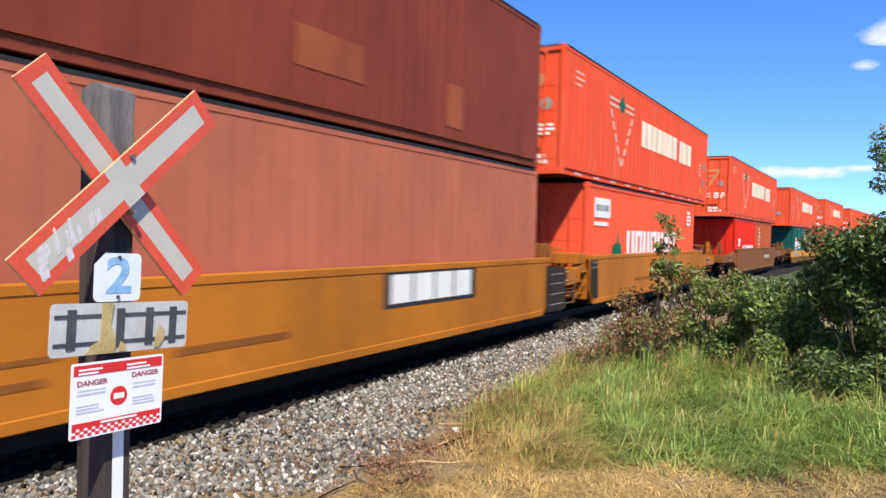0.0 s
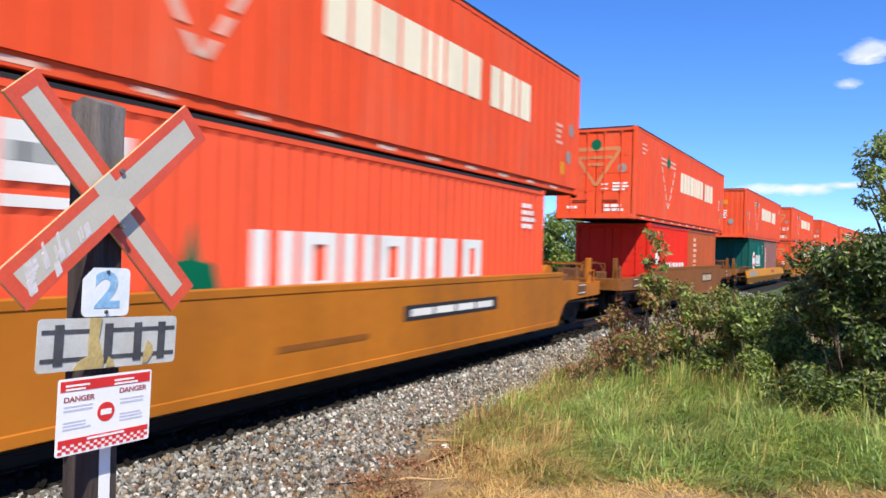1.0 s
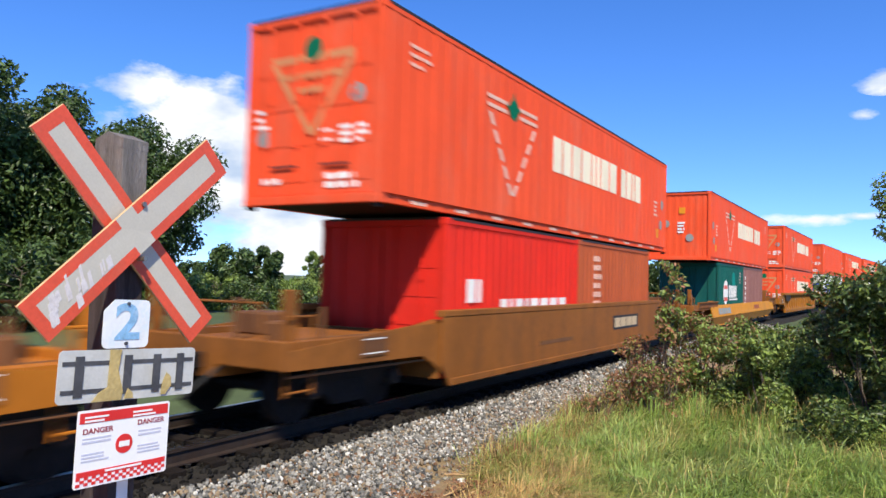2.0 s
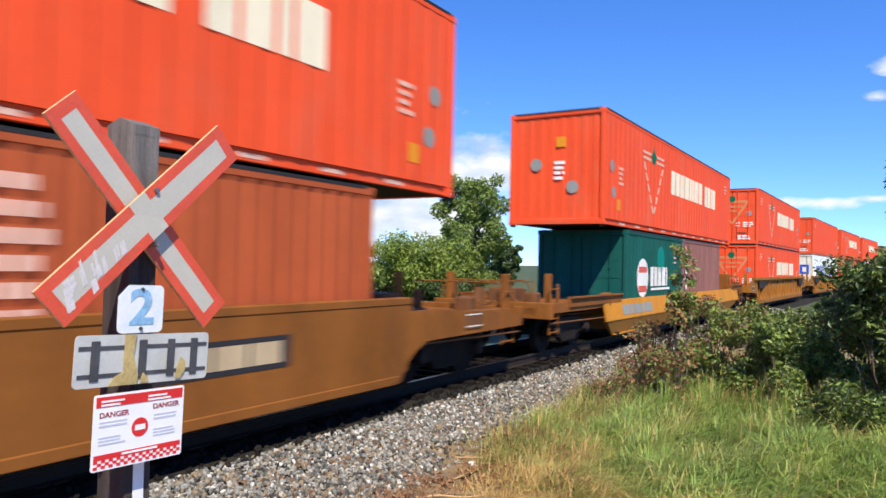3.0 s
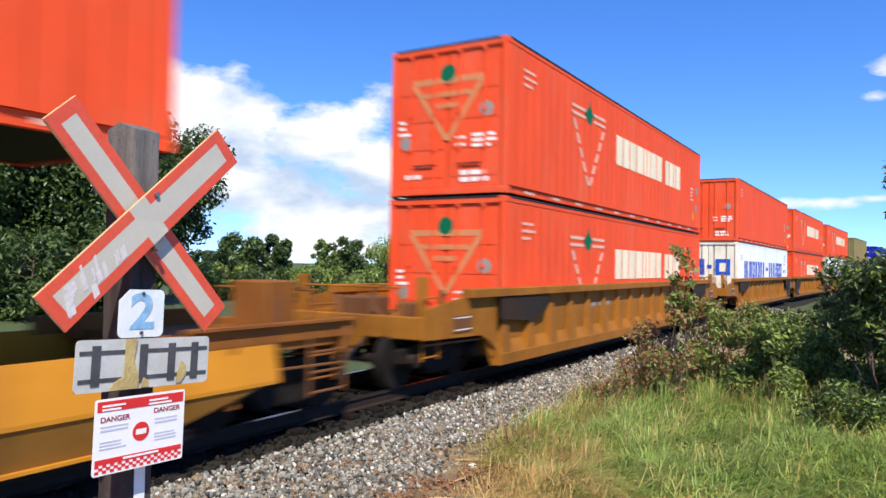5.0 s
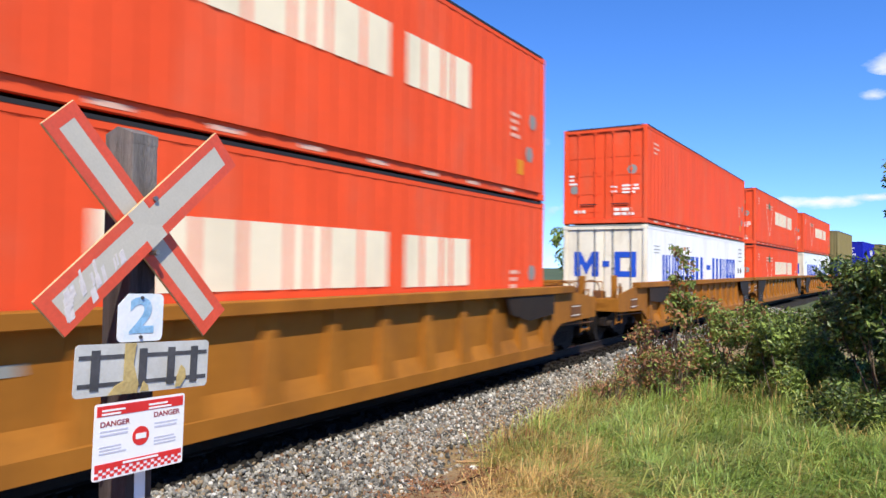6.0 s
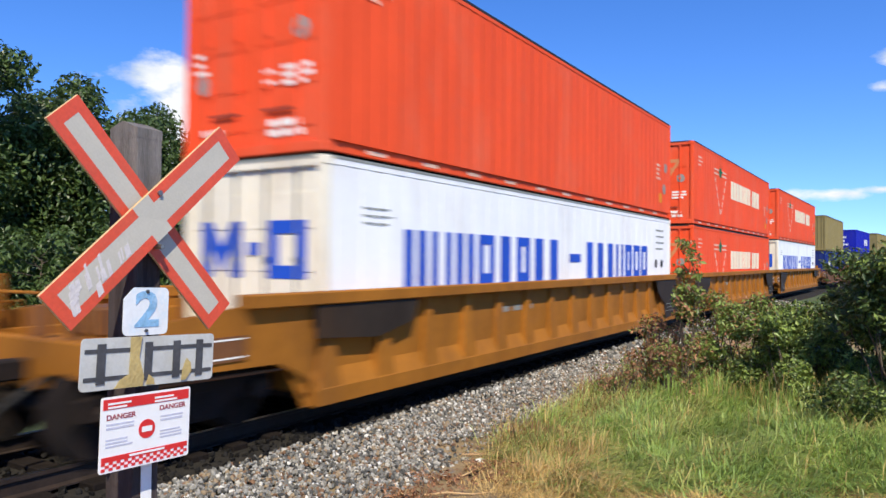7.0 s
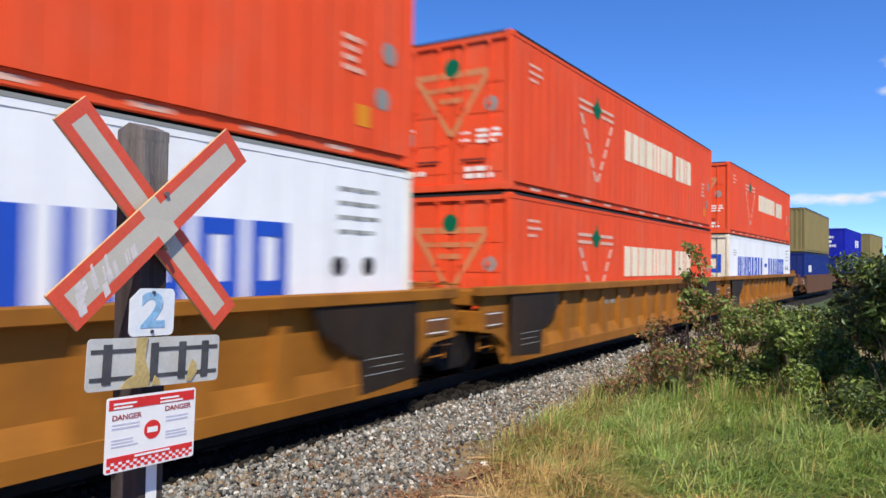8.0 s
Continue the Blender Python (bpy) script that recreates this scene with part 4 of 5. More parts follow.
def creased_side(car, s, y0, y1, mat, bright):
    """Low side with a bright upper face leaning back and a lower face cut back below the crease; sun and shade are put
    into their two paints.
    """
    x = s * 1.47
    bm = bmesh.new()
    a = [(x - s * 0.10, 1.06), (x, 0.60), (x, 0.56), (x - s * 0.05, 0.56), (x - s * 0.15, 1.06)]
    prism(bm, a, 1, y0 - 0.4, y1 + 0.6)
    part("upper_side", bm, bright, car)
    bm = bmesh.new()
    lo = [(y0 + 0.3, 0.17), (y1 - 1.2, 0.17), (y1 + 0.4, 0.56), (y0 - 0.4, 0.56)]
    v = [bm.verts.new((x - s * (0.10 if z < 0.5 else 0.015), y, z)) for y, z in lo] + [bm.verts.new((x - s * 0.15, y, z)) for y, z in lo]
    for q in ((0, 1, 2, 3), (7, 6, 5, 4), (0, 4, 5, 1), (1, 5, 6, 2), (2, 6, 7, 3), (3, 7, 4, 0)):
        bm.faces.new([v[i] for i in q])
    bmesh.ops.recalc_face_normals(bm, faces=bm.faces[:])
    low = part("lower_side", bm, WELL_SHADED, car)
    # lit edge along the foot, drawn in the sunlit tone
    for ya, yb in ((y0 + 0.3, y0 + 2.6), (y1 - 3.4, y1 - 1.3)):
        part_box("bottom_lip", bright, low, *sorted((x - s * 0.12, x - s * 0.04)), ya, yb, 0.19, 0.22)
    for ya, yb in ((y0 - 2.6, y0 + 0.9), (y1 - 0.6, y1 + 2.0)):
        bm = bmesh.new()
        prism(bm, [(ya, 1.0), (yb, 1.0), (yb, 1.19), (ya, 1.19)], 0, *sorted((x - s * 0.08, x - s * 0.15)))
        box(bm, *sorted((x - s * 0.02, x - s * 0.16)), ya, yb, 1.19, 1.22)
        part("raised_side", bm, mat, car)
    bm = bmesh.new()
    bars(bm, 0, y0 + 0.9, y0 + 3.6, 0.66, 0.92, 5, 0.1, 0.006)
    patch = bmesh.new()
    box(patch, 0, 0.006, 2.3, 4.0, 0.72, 0.92)
    split_parts("painted_patch", patch, FADED_PATCH, car, Matrix.Translation((x - s * 0.038, 0, 0.79)) @ pose(0, 0, 0, 0, -12.3 * s, 0) @ Matrix.Translation((0, 0, -0.79)))
    split_parts("logo_block", bm, GREY_MARK, car, Matrix.Translation((x - s * 0.038, 0, 0.79)) @ pose(0, 0, 0, 0, -12.3 * s, 0) @ Matrix.Translation((0, 0, -0.79)))


def ribbed_side(car, s, y0, y1, mat):
    """High side: deep top chord, recessed web, upright ribs that splay towards the foot, bottom chord, arched ends."""
    x = s * 1.47
    bm = bmesh.new()
    prism(bm, [(y0, 0.17), (y1, 0.17), (y1 + 0.35, 0.75), (y1 + 0.35, 1.4), (y0 - 0.35, 1.4), (y0 - 0.35, 0.75)], 0, x - s * 0.14, x - s * 0.11)
    web = part("web_plate", bm, mat, car)
    part_box("top_chord", mat, car, *sorted((x - s * 0.16, x + s * 0.06)), y0 - 1.0, y1 + 1.0, 1.37, 1.52, 0.012)
    bm = bmesh.new()
    prism(bm, [(x - s * 0.11, 0.17), (x + s * 0.02, 0.17), (x + s * 0.02, 0.36), (x - s * 0.11, 0.58)], 1, y0 + 0.1, y1 - 0.1)
    part("bottom_chord", bm, mat, car)
    n = int((y1 - y0) / 1.12)
    for k in range(n + 1):
        y = y0 + 0.35 + (y1 - y0 - 0.7) * k / n
        bm = bmesh.new()
        v = [bm.verts.new(p) for p in ((x - s * 0.11, y - 0.2, 0.3), (x + s * 0.018, y - 0.2, 0.3), (x + s * 0.018, y + 0.2, 0.3), (x - s * 0.11, y + 0.2, 0.3),
                                       (x - s * 0.11, y - 0.06, 1.38), (x - s * 0.07, y - 0.06, 1.38), (x - s * 0.07, y + 0.06, 1.38), (x - s * 0.11, y + 0.06, 1.38))]
        for q in ((3, 2, 1, 0), (4, 5, 6, 7), (0, 1, 5, 4), (1, 2, 6, 5), (2, 3, 7, 6), (3, 0, 4, 7)):
            bm.faces.new([v[i] for i in q])
        bmesh.ops.recalc_face_normals(bm, faces=bm.faces[:])
        part("rib", bm, mat, web)
    bm = bmesh.new()
    for k in range(3):
        box(bm, *sorted((x - s * 0.11, x - s * 0.104)), y0 + 5.0 + k * 0.5, y0 + 5.3 + k * 0.5, 1.0, 1.1)
    split_parts("stencil_mark", bm, GREY_MARK, web)


def make_car(kind, y0, y1, left, right, mat, label, trucks, bright=None, mark=None, tanks=(False, False), couple=(0.9, 0.9), panels=("", "")):
    """Well car, its origin on the rail head at the middle of its upper box; y0 to y1 is the well, left and right the outer ends of the platforms."""
    car = new("well_car")
    tagged(car, label, "rail car", "well cars of the train")
    for s in (1, -1):
        if kind == "smooth":
            smooth_side(car, s, y0, y1, mat, mark=mark)
        elif kind == "creased":
            creased_side(car, s, y0, y1, mat, bright)
        else:
            ribbed_side(car, s, y0, y1, mat)
    bm = bmesh.new()
    y = y0 + 0.5
    while y < y1 - 0.2:
        box(bm, -1.44, 1.44, y - 0.1, y + 0.1, 0.16, 0.252)
        y += 2.2
    split_parts("crossbearer", bm, STEEL, car)
    for y, d in ((y0, 1), (y1, -1)):
        bm = bmesh.new()
        box(bm, -1.4, 1.4, y - 0.04, y + 0.04, 0.35, 1.05)
        part("well_bulkhead", bm, mat, car)
    # near-black panels with pale step edges at the chosen well ends
    for well_end, s2, dark_end in ((y0, -1, panels[0]), (y1, 1, panels[1])):
        if dark_end not in ("dark_platform", "dark_side"):
            continue
        for s in (1, -1):
            bm = bmesh.new()
            if dark_end == "dark_platform":
                x0, x1, ya, yb = s * 1.476, s * 1.492, well_end - s2 * 0.15, well_end + s2 * 0.95
                prism(bm, [(ya, 0.26), (yb, 0.26), (yb, 1.1), (yb - s2 * 0.2, 1.2), (ya, 1.24)], 0, *sorted((x0, x1)))
            else:
                x0, x1, ya, yb = s * 1.486, s * 1.492, well_end, well_end - s2 * 0.6
                prism(bm, [(ya, 0.6), (ya - s2 * 0.25, 0.36), (yb, 0.36), (yb + s2 * 0.12, 1.28), (ya, 1.28)], 0, *sorted((x0, x1)))
            pan = part("grime_panel", bm, PANEL_BLACK, car, "near-black end panel with pale step edges")
            bm = bmesh.new()
            for z in ((0.4, 0.62, 0.84, 1.04) if dark_end == "dark_platform" else (1.1, 1.22)):
                box(bm, *sorted((x1, x1 + s * 0.012)), *sorted((ya + (yb - ya) * 0.2, ya + (yb - ya) * 0.85)), z, z + 0.016)
            split_parts("step_edge", bm, GREY_MARK, pan)
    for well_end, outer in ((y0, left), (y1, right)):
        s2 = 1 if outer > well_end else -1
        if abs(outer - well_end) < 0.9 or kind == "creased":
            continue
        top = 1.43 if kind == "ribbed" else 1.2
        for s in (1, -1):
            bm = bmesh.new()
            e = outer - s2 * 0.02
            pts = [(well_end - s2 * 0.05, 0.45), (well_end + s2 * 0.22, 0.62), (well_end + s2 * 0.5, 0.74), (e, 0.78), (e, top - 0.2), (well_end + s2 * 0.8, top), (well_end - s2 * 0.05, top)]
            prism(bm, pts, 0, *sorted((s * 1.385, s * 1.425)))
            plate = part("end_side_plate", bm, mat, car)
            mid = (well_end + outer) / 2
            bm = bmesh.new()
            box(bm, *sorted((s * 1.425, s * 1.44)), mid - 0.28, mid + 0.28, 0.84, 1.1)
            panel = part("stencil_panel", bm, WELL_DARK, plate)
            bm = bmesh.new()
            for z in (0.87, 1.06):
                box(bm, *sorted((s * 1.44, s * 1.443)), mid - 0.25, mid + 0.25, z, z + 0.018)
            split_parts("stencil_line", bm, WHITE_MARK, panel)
        # panels paint in the shade under the top chord; full ones add grime
        if panels[0 if s2 < 0 else 1] in ("full", "upper"):
            for s in (1, -1):
                a0 = well_end - s2 * 0.35
                bm = bmesh.new()
                low = [(a0 + s2 * 0.3, 0.32), (a0 - s2 * 0.95, 0.24), (a0 - s2 * 1.0, 0.72), (a0 - s2 * 1.25, 0.78)] if panels[0 if s2 < 0 else 1] == "full" else [(a0 + s2 * 0.3, 0.98), (a0 - s2 * 0.9, 0.9)]
                prism(bm, low + [(a0 - s2 * 1.7, 1.06), (a0 - s2 * 1.85, 1.36), (a0 + s2 * 0.3, 1.36)], 0, *sorted((s * 1.488, s * 1.500)))
                pan = part("grime_panel", bm, PANEL_BLACK, car, "near-black panel of grime and painted-in shade with pale stencil lines" if len(low) > 2 else "near-black panel painting in the shade under the top chord")
                if len(low) < 3:
                    continue
                bm = bmesh.new()
                for k in range(3):
                    box(bm, *sorted((s * 1.5, s * 1.503)), *sorted((a0 - s2 * 0.1, a0 - s2 * (0.85 - 0.15 * (k % 2)))), 0.46 + 0.1 * k, 0.472 + 0.1 * k)
                split_parts("stencil_line", bm, GREY_MARK, pan)
    add_platform(car, y0, left, mat, couple[0], tank=tanks[0])
    add_platform(car, y1, right, mat, couple[1], tank=tanks[1])
    for y in trucks:
        add_truck(car, y)
    return car


MID = 8.077
TTX = [(10.5 - MID, 0.80, 1.33, 2.7, DARK_MARK), (5.0 - MID, 0.55, 0.62, 0.7, WELL_OLD), (5.0 - MID, 0.75, 0.8, 0.8, WELL_OLD), (7.0 - MID, 0.62, 0.7, 1.6, WELL_OLD)]
SHORT_MARK = [(10.1 - MID, 0.7, 1.06, 2.25, DARK_MARK), (5.4 - MID, 0.62, 0.7, 1.8, WELL_DARK)]
LONG_MARK = [(8.1 - MID, 0.79, 1.02, 3.2, DARK_MARK), (5.4 - MID, 0.62, 0.7, 1.8, WELL_OLD)]
SMOOTH_LABEL = "yellow-brown smooth-sided well car with a black and white logo panel"
cars = [
    ("U0", make_car("smooth", -0.3 - MID, 16.5 - MID, -2.6 - MID, 18.3 - MID, WELL, SMOOTH_LABEL, [-1.7 - MID, 17.85 - MID], mark=TTX, couple=(0, 0), panels=("", "dark_platform"))),
    ("U1", make_car("smooth", 1.55 - MID, 14.8 - MID, 0.9 - MID, 17.7 - MID, WELL, SMOOTH_LABEL, [16.4 - MID], mark=LONG_MARK, tanks=(False, True), couple=(0, 0.9), panels=("dark_side", ""))),
    ("U2", make_car("smooth", 1.55 - MID, 14.8 - MID, -1.9 - MID, 18.6 - MID, WELL_OLD, "dirty brown smooth-sided well car with a small logo panel", [-0.2 - MID, 16.5 - MID], mark=SHORT_MARK)),
    ("U3", make_car("creased", 0.3 - MID, 16.9 - MID, -3.4 - MID, 18.8 - MID, WELL_OLD, "low-sided yellow well car, its creased side painted in sunlit and shaded tones", [-1.6 - MID, 18.0 - MID], bright=WELL_SUNLIT)),
    ("U4", make_car("ribbed", -0.6 - MID, 16.3 - MID, -2.9 - MID, 18.9 - MID, WELL_MID, "high-sided yellow-brown well car with upright side ribs", [-1.8 - MID, 17.7 - MID], panels=("upper", "upper"))),
    ("U5", make_car("ribbed", -0.4 - MID, 16.1 - MID, -2.9 - MID, 17.2 - MID, WELL_MID, "high-sided yellow-brown well car with upright side ribs", [-1.8 - MID, 17.7 - MID], panels=("upper", "full"), couple=(0.9, 0))),
    ("U6", make_car("ribbed", -0.4 - MID, 16.1 - MID, -1.3 - MID, 17.2 - MID, WELL_MID, "high-sided yellow-brown well car with upright side ribs", [17.7 - MID], panels=("full", "full"), couple=(0, 0))),
    ("U7", make_car("ribbed", -0.4 - MID, 16.1 - MID, -1.3 - MID, 18.4 - MID, WELL_MID, "high-sided yellow-brown well car with upright side ribs", [17.5 - MID], panels=("full", "upper"), couple=(0, 0.5))),
    ("U8", make_car("smooth", -0.5 - MID, 12.7 - MID, -2.4 - MID, 15.4 - MID, WELL_DARK, "dark brown smooth-sided well car", [-1.3 - MID, 14.3 - MID])),
    ("U9", make_car("smooth", -0.4 - MID, 12.7 - MID, -2.2 - MID, 15.0 - MID, WELL_DARK, "dark brown smooth-sided well car", [-1.0 - MID, 14.3 - MID])),
    ("U10", make_car("smooth", -0.5 - MID, 12.7 - MID, -2.4 - MID, 15.4 - MID, WELL_DARK, "dark brown smooth-sided well car", [-1.3 - MID, 14.3 - MID])),
]
for key, car in cars:
    ride(car, UNIT[key] + MID)


# ---- the crossing sign ----
def sign_plate(bm, y0, y1, z0, z1, x=0.0, t=0.004, r=0.02, cut=0.0):
    """Thin plate with rounded corners, facing +x; cut: length of a cut-off upper corner."""
    pts = []
    for cy, cz, a0 in ((y1 - r, z0 + r, -90), (y1 - r, z1 - r, 0), (y0 + r, z1 - r, 90), (y0 + r, z0 + r, 180)):
        if cut and a0 == 90:
            pts += [(y0 + cut, z1), (y0, z1 - cut)]
            continue
        for k in range(5):
            a = radians(a0 + 22.5 * k)
            pts.append((cy + r * math.cos(a), cz + r * math.sin(a)))
    prism(bm, pts, 0, x, x + t)


def text_part(name, body, size, mat, parent, x, y, z, width=None, align="CENTER", bold=0.0):
    """Built-in lettering as a thin mesh facing +x."""
    cu = bpy.data.curves.new(name, "FONT")
    cu.offset = bold
    cu.body, cu.size, cu.extrude, cu.align_x, cu.align_y = body, size, 0.0005, align, "CENTER"
    tmp = bpy.data.objects.new("tmp", cu)
    me = bpy.data.meshes.new_from_object(tmp)
    bpy.data.objects.remove(tmp)
    me.materials.clear()
    me.materials.append(mat)
    ob = new(name, me)
    ob.parent = parent
    k = 1.0 if not width else width / max(1e-3, max(v.co.x for v in me.vertices) - min(v.co.x for v in me.vertices))
    me.transform(Matrix.Diagonal((k, 1, 1, 1)))
    ob.matrix_basis = Matrix.Translation((x, y, z)) @ Matrix(((0, 0, 1, 0), (1, 0, 0, 0), (0, 1, 0, 0), (0, 0, 0, 1)))
    return ob


def build_sign():
    px, py = -2.85, 2.085
    post = new("crossing_sign")
    post.location = (px, py, ground_z(px, py))
    tagged(post, "weathered wooden post with red and white railway crossbuck and plates", "railway sign")
    base = post.location.z
    g = lambda z: z - base

    def lean(z, angle):
        """A slight tilt of a plate round its middle."""
        return Matrix.Translation((0, 0, g(z))) @ Matrix.Rotation(radians(angle), 4, "X") @ Matrix.Translation((0, 0, -g(z)))

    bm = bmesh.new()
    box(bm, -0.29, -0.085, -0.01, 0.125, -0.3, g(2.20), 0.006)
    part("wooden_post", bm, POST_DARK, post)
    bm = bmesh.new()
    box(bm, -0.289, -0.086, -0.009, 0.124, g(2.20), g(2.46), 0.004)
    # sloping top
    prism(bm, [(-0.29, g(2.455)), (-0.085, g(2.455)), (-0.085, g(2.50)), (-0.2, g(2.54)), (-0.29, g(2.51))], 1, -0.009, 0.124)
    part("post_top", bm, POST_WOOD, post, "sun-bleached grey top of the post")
    part_box("reflective_strip", PLATE_WHITE, post, -0.084, -0.080, 0.03, 0.085, -0.1, g(0.97), 0.0, "white reflective strip")
    for nm, ang, x, cy, cz, hl, hw in (("front_blade", 42.2, 0.0, 0.014, 2.08, 0.602, 0.1), ("rear_blade", -47.6, -0.05, 0.031, 2.068, 0.618, 0.091)):
        bm = bmesh.new()
        box(bm, -0.014, 0.0, -hl, hl, -hw, hw, 0.002)
        blade = part(nm, bm, PLY_EDGE, post, "red-bordered crossbuck blade with worn white reflective centre")
        blade.matrix_basis = Matrix.Translation((x, cy, g(cz))) @ Matrix.Rotation(radians(ang), 4, "X")
        bm = bmesh.new()
        o, q, c = hl - 0.002, hl - 0.057, hw - 0.048   # border's outer end, inner end and inner edge
        if nm == "front_blade":   # the border stops where the white bands cross
            sides = [(a, b, r0, r1) for a, b in ((-o, -0.052), (0.052, o)) for r0, r1 in ((c, hw - 0.002), (0.002 - hw, -c))]
        else:
            sides = [(-o, o, c, hw - 0.002), (-o, o, 0.002 - hw, -c)]
        for a in (*sides, (-o, -q, -c, c), (q, o, -c, c)):
            box(bm, 0.0005, 0.0022, *a)
        split_parts("red_border", bm, SIGN_RED, blade)
        bm = bmesh.new()
        box(bm, 0.0005, 0.0018, -q, q, -c, c)
        if nm == "front_blade":
            box(bm, 0.0005, 0.0016, -0.052, 0.052, 0.052, 0.0985)
            box(bm, 0.0005, 0.0016, -0.052, 0.052, -0.0985, -0.052)
        part("white_face", bm, SIGN_WHITE, blade)
        if nm == "front_blade":
            bm = bmesh.new()
            rng = random.Random(8)
            for k in range(18):   # pale scrapes across the lower arm
                y, z = rng.uniform(-0.56, -0.2), rng.uniform(-0.094, 0.0)
                l, w = rng.uniform(0.04, 0.09), rng.uniform(0.008, 0.035)
                prism(bm, [(y, z), (y + w, z + 0.002), (y + l * 0.5 + w * 0.8, z + l), (y + l * 0.45, z + l * 0.95)], 0, 0.0023, 0.0026 + 0.00012 * k)
            split_parts("scrape_mark", bm, material("pale_scraped_sheeting", (0.60, 0.56, 0.55), 0.6, 0, 0.12, 20, 90), blade)
        else:
            part_box("mounting_block", POST_WOOD, blade, -0.03, -0.014, -0.06, 0.06, -0.06, 0.06)
    bm = bmesh.new()
    for y, z in ((0.045, 2.20), (0.06, 1.955)):
        rod(bm, (-0.04, y, g(z)), (0.014, y, g(z)), 0.012, n=8)
    split_parts("bolt", bm, BOLT, post)
    # track-count plate
    bm = bmesh.new()
    sign_plate(bm, -0.13, 0.10, g(1.558), g(1.77), 0.0, 0.004, 0.025, 0.05)
    two = part("number_plate", bm, PLATE_STAINED, post, "white plate with a faded blue digit two")
    two.matrix_basis = lean(1.66, -1.8)
    text_part("digit", "2", 0.215, PLATE_BLUE, two, 0.006, -0.012, g(1.665), 0.125, bold=0.006)
    bm = bmesh.new()
    for z in (1.752, 1.578):
        rod(bm, (0.004, -0.015, g(z)), (0.012, -0.015, g(z)), 0.008, n=8)
    split_parts("bolt", bm, SIGN_BLACK, two)
    # old plate with a track symbol
    bm = bmesh.new()
    sign_plate(bm, -0.325, 0.362, -0.11, 0.11, 0.0, 0.006, 0.02)
    old = part("track_symbol_plate", bm, PLATE_OLD, post, "worn grey plate with a black track symbol and torn patch")
    old.matrix_basis = Matrix.Translation((0.0, 0, g(1.442))) @ Matrix.Rotation(radians(-2.7), 4, "X")
    bm = bmesh.new()
    for z in (0.055, -0.062):
        box(bm, 0.006, 0.0085, -0.31, -0.085, z - 0.009, z + 0.009)
        box(bm, 0.006, 0.0085, -0.02, 0.35, z - 0.009, z + 0.009)
    split_parts("rail_symbol", bm, SIGN_BLACK, old)
    for y in (-0.235, -0.005, 0.145, 0.275):
        part_box("tie_symbol", SIGN_BLACK, old, 0.0085, 0.0105, y - 0.02, y + 0.02, -0.085, 0.085)
    bm = bmesh.new()
    prism(bm, [(-0.10, 0.11), (-0.045, 0.11), (-0.055, 0.02), (-0.025, -0.07), (-0.03, -0.108), (-0.17, -0.108), (-0.14, -0.07), (-0.10, -0.05)], 0, 0.0106, 0.014)
    prism(bm, [(0.0, -0.06), (0.025, -0.08), (0.03, -0.105), (-0.015, -0.105)], 0, 0.0106, 0.014)
    prism(bm, [(0.18, -0.05), (0.2, 0.0), (0.225, -0.02), (0.23, -0.06), (0.2, -0.1), (0.175, -0.1)], 0, 0.0106, 0.013)
    split_parts("torn_patch", bm, PLATE_TAN, old)
    # warning notice
    bm = bmesh.new()
    sign_plate(bm, -0.232, 0.226, g(0.98), g(1.302), 0.0, 0.004, 0.012)
    dg = part("danger_notice", bm, PLATE_WHITE, post, "white and red danger notice plate")
    dg.matrix_basis = lean(1.14, -1.7)
    bm = bmesh.new()
    box(bm, 0.004, 0.006, -0.222, 0.216, g(1.248), g(1.292))
    box(bm, 0.004, 0.006, -0.222, 0.216, g(1.026), g(1.048))
    for r in range(3):
        for k in range(24):
            if (r + k) % 2 == 0:
                w = 0.438 / 24
                box(bm, 0.004, 0.006, -0.222 + k * w, -0.222 + (k + 1) * w, g(1.026) - 0.0125 * (r + 1), g(1.026) - 0.0125 * r)
    part("red_band", bm, PLATE_RED, dg)
    bm = bmesh.new()
    disc(bm, -0.005, g(1.14), 0.042, 24, 0.004, 0.002)
    part("prohibition_disc", bm, PLATE_RED, dg)
    bm = bmesh.new()
    box(bm, 0.006, 0.0075, -0.031, 0.021, g(1.128), g(1.152))
    for k in range(2):
        box(bm, 0.006, 0.0075, -0.20 + 0.0 * k, -0.09 - 0.02 * k, g(1.276) - 0.016 * k - 0.008, g(1.276) - 0.016 * k)
        box(bm, 0.006, 0.0075, 0.03, 0.13 + 0.02 * k, g(1.276) - 0.016 * k - 0.008, g(1.276) - 0.016 * k)
    box(bm, 0.006, 0.0075, -0.09, 0.09, g(1.033), g(1.042))
    split_parts("print_line", bm, PLATE_WHITE, dg)
    for y, z in ((-0.135, 1.213), (0.128, 1.222)):
        text_part("lettering", "DANGER", 0.032, PLATE_TEXT, dg, 0.0052, y, g(z), 0.142, bold=0.0007)
    bm = bmesh.new()
    rng = random.Random(2)
    for s, a, b in ((-1, -0.205, -0.07), (1, 0.065, 0.195)):
        for k, z in enumerate((1.183, 1.166, 1.118, 1.104, 1.09)):
            box(bm, 0.004, 0.0055, a, a + (b - a) * rng.uniform(0.75, 1), g(z) - 0.003, g(z) + (0.004 if k != 1 else 0.006))
    split_parts("print_line", bm, PLATE_GREY, dg)


build_sign()


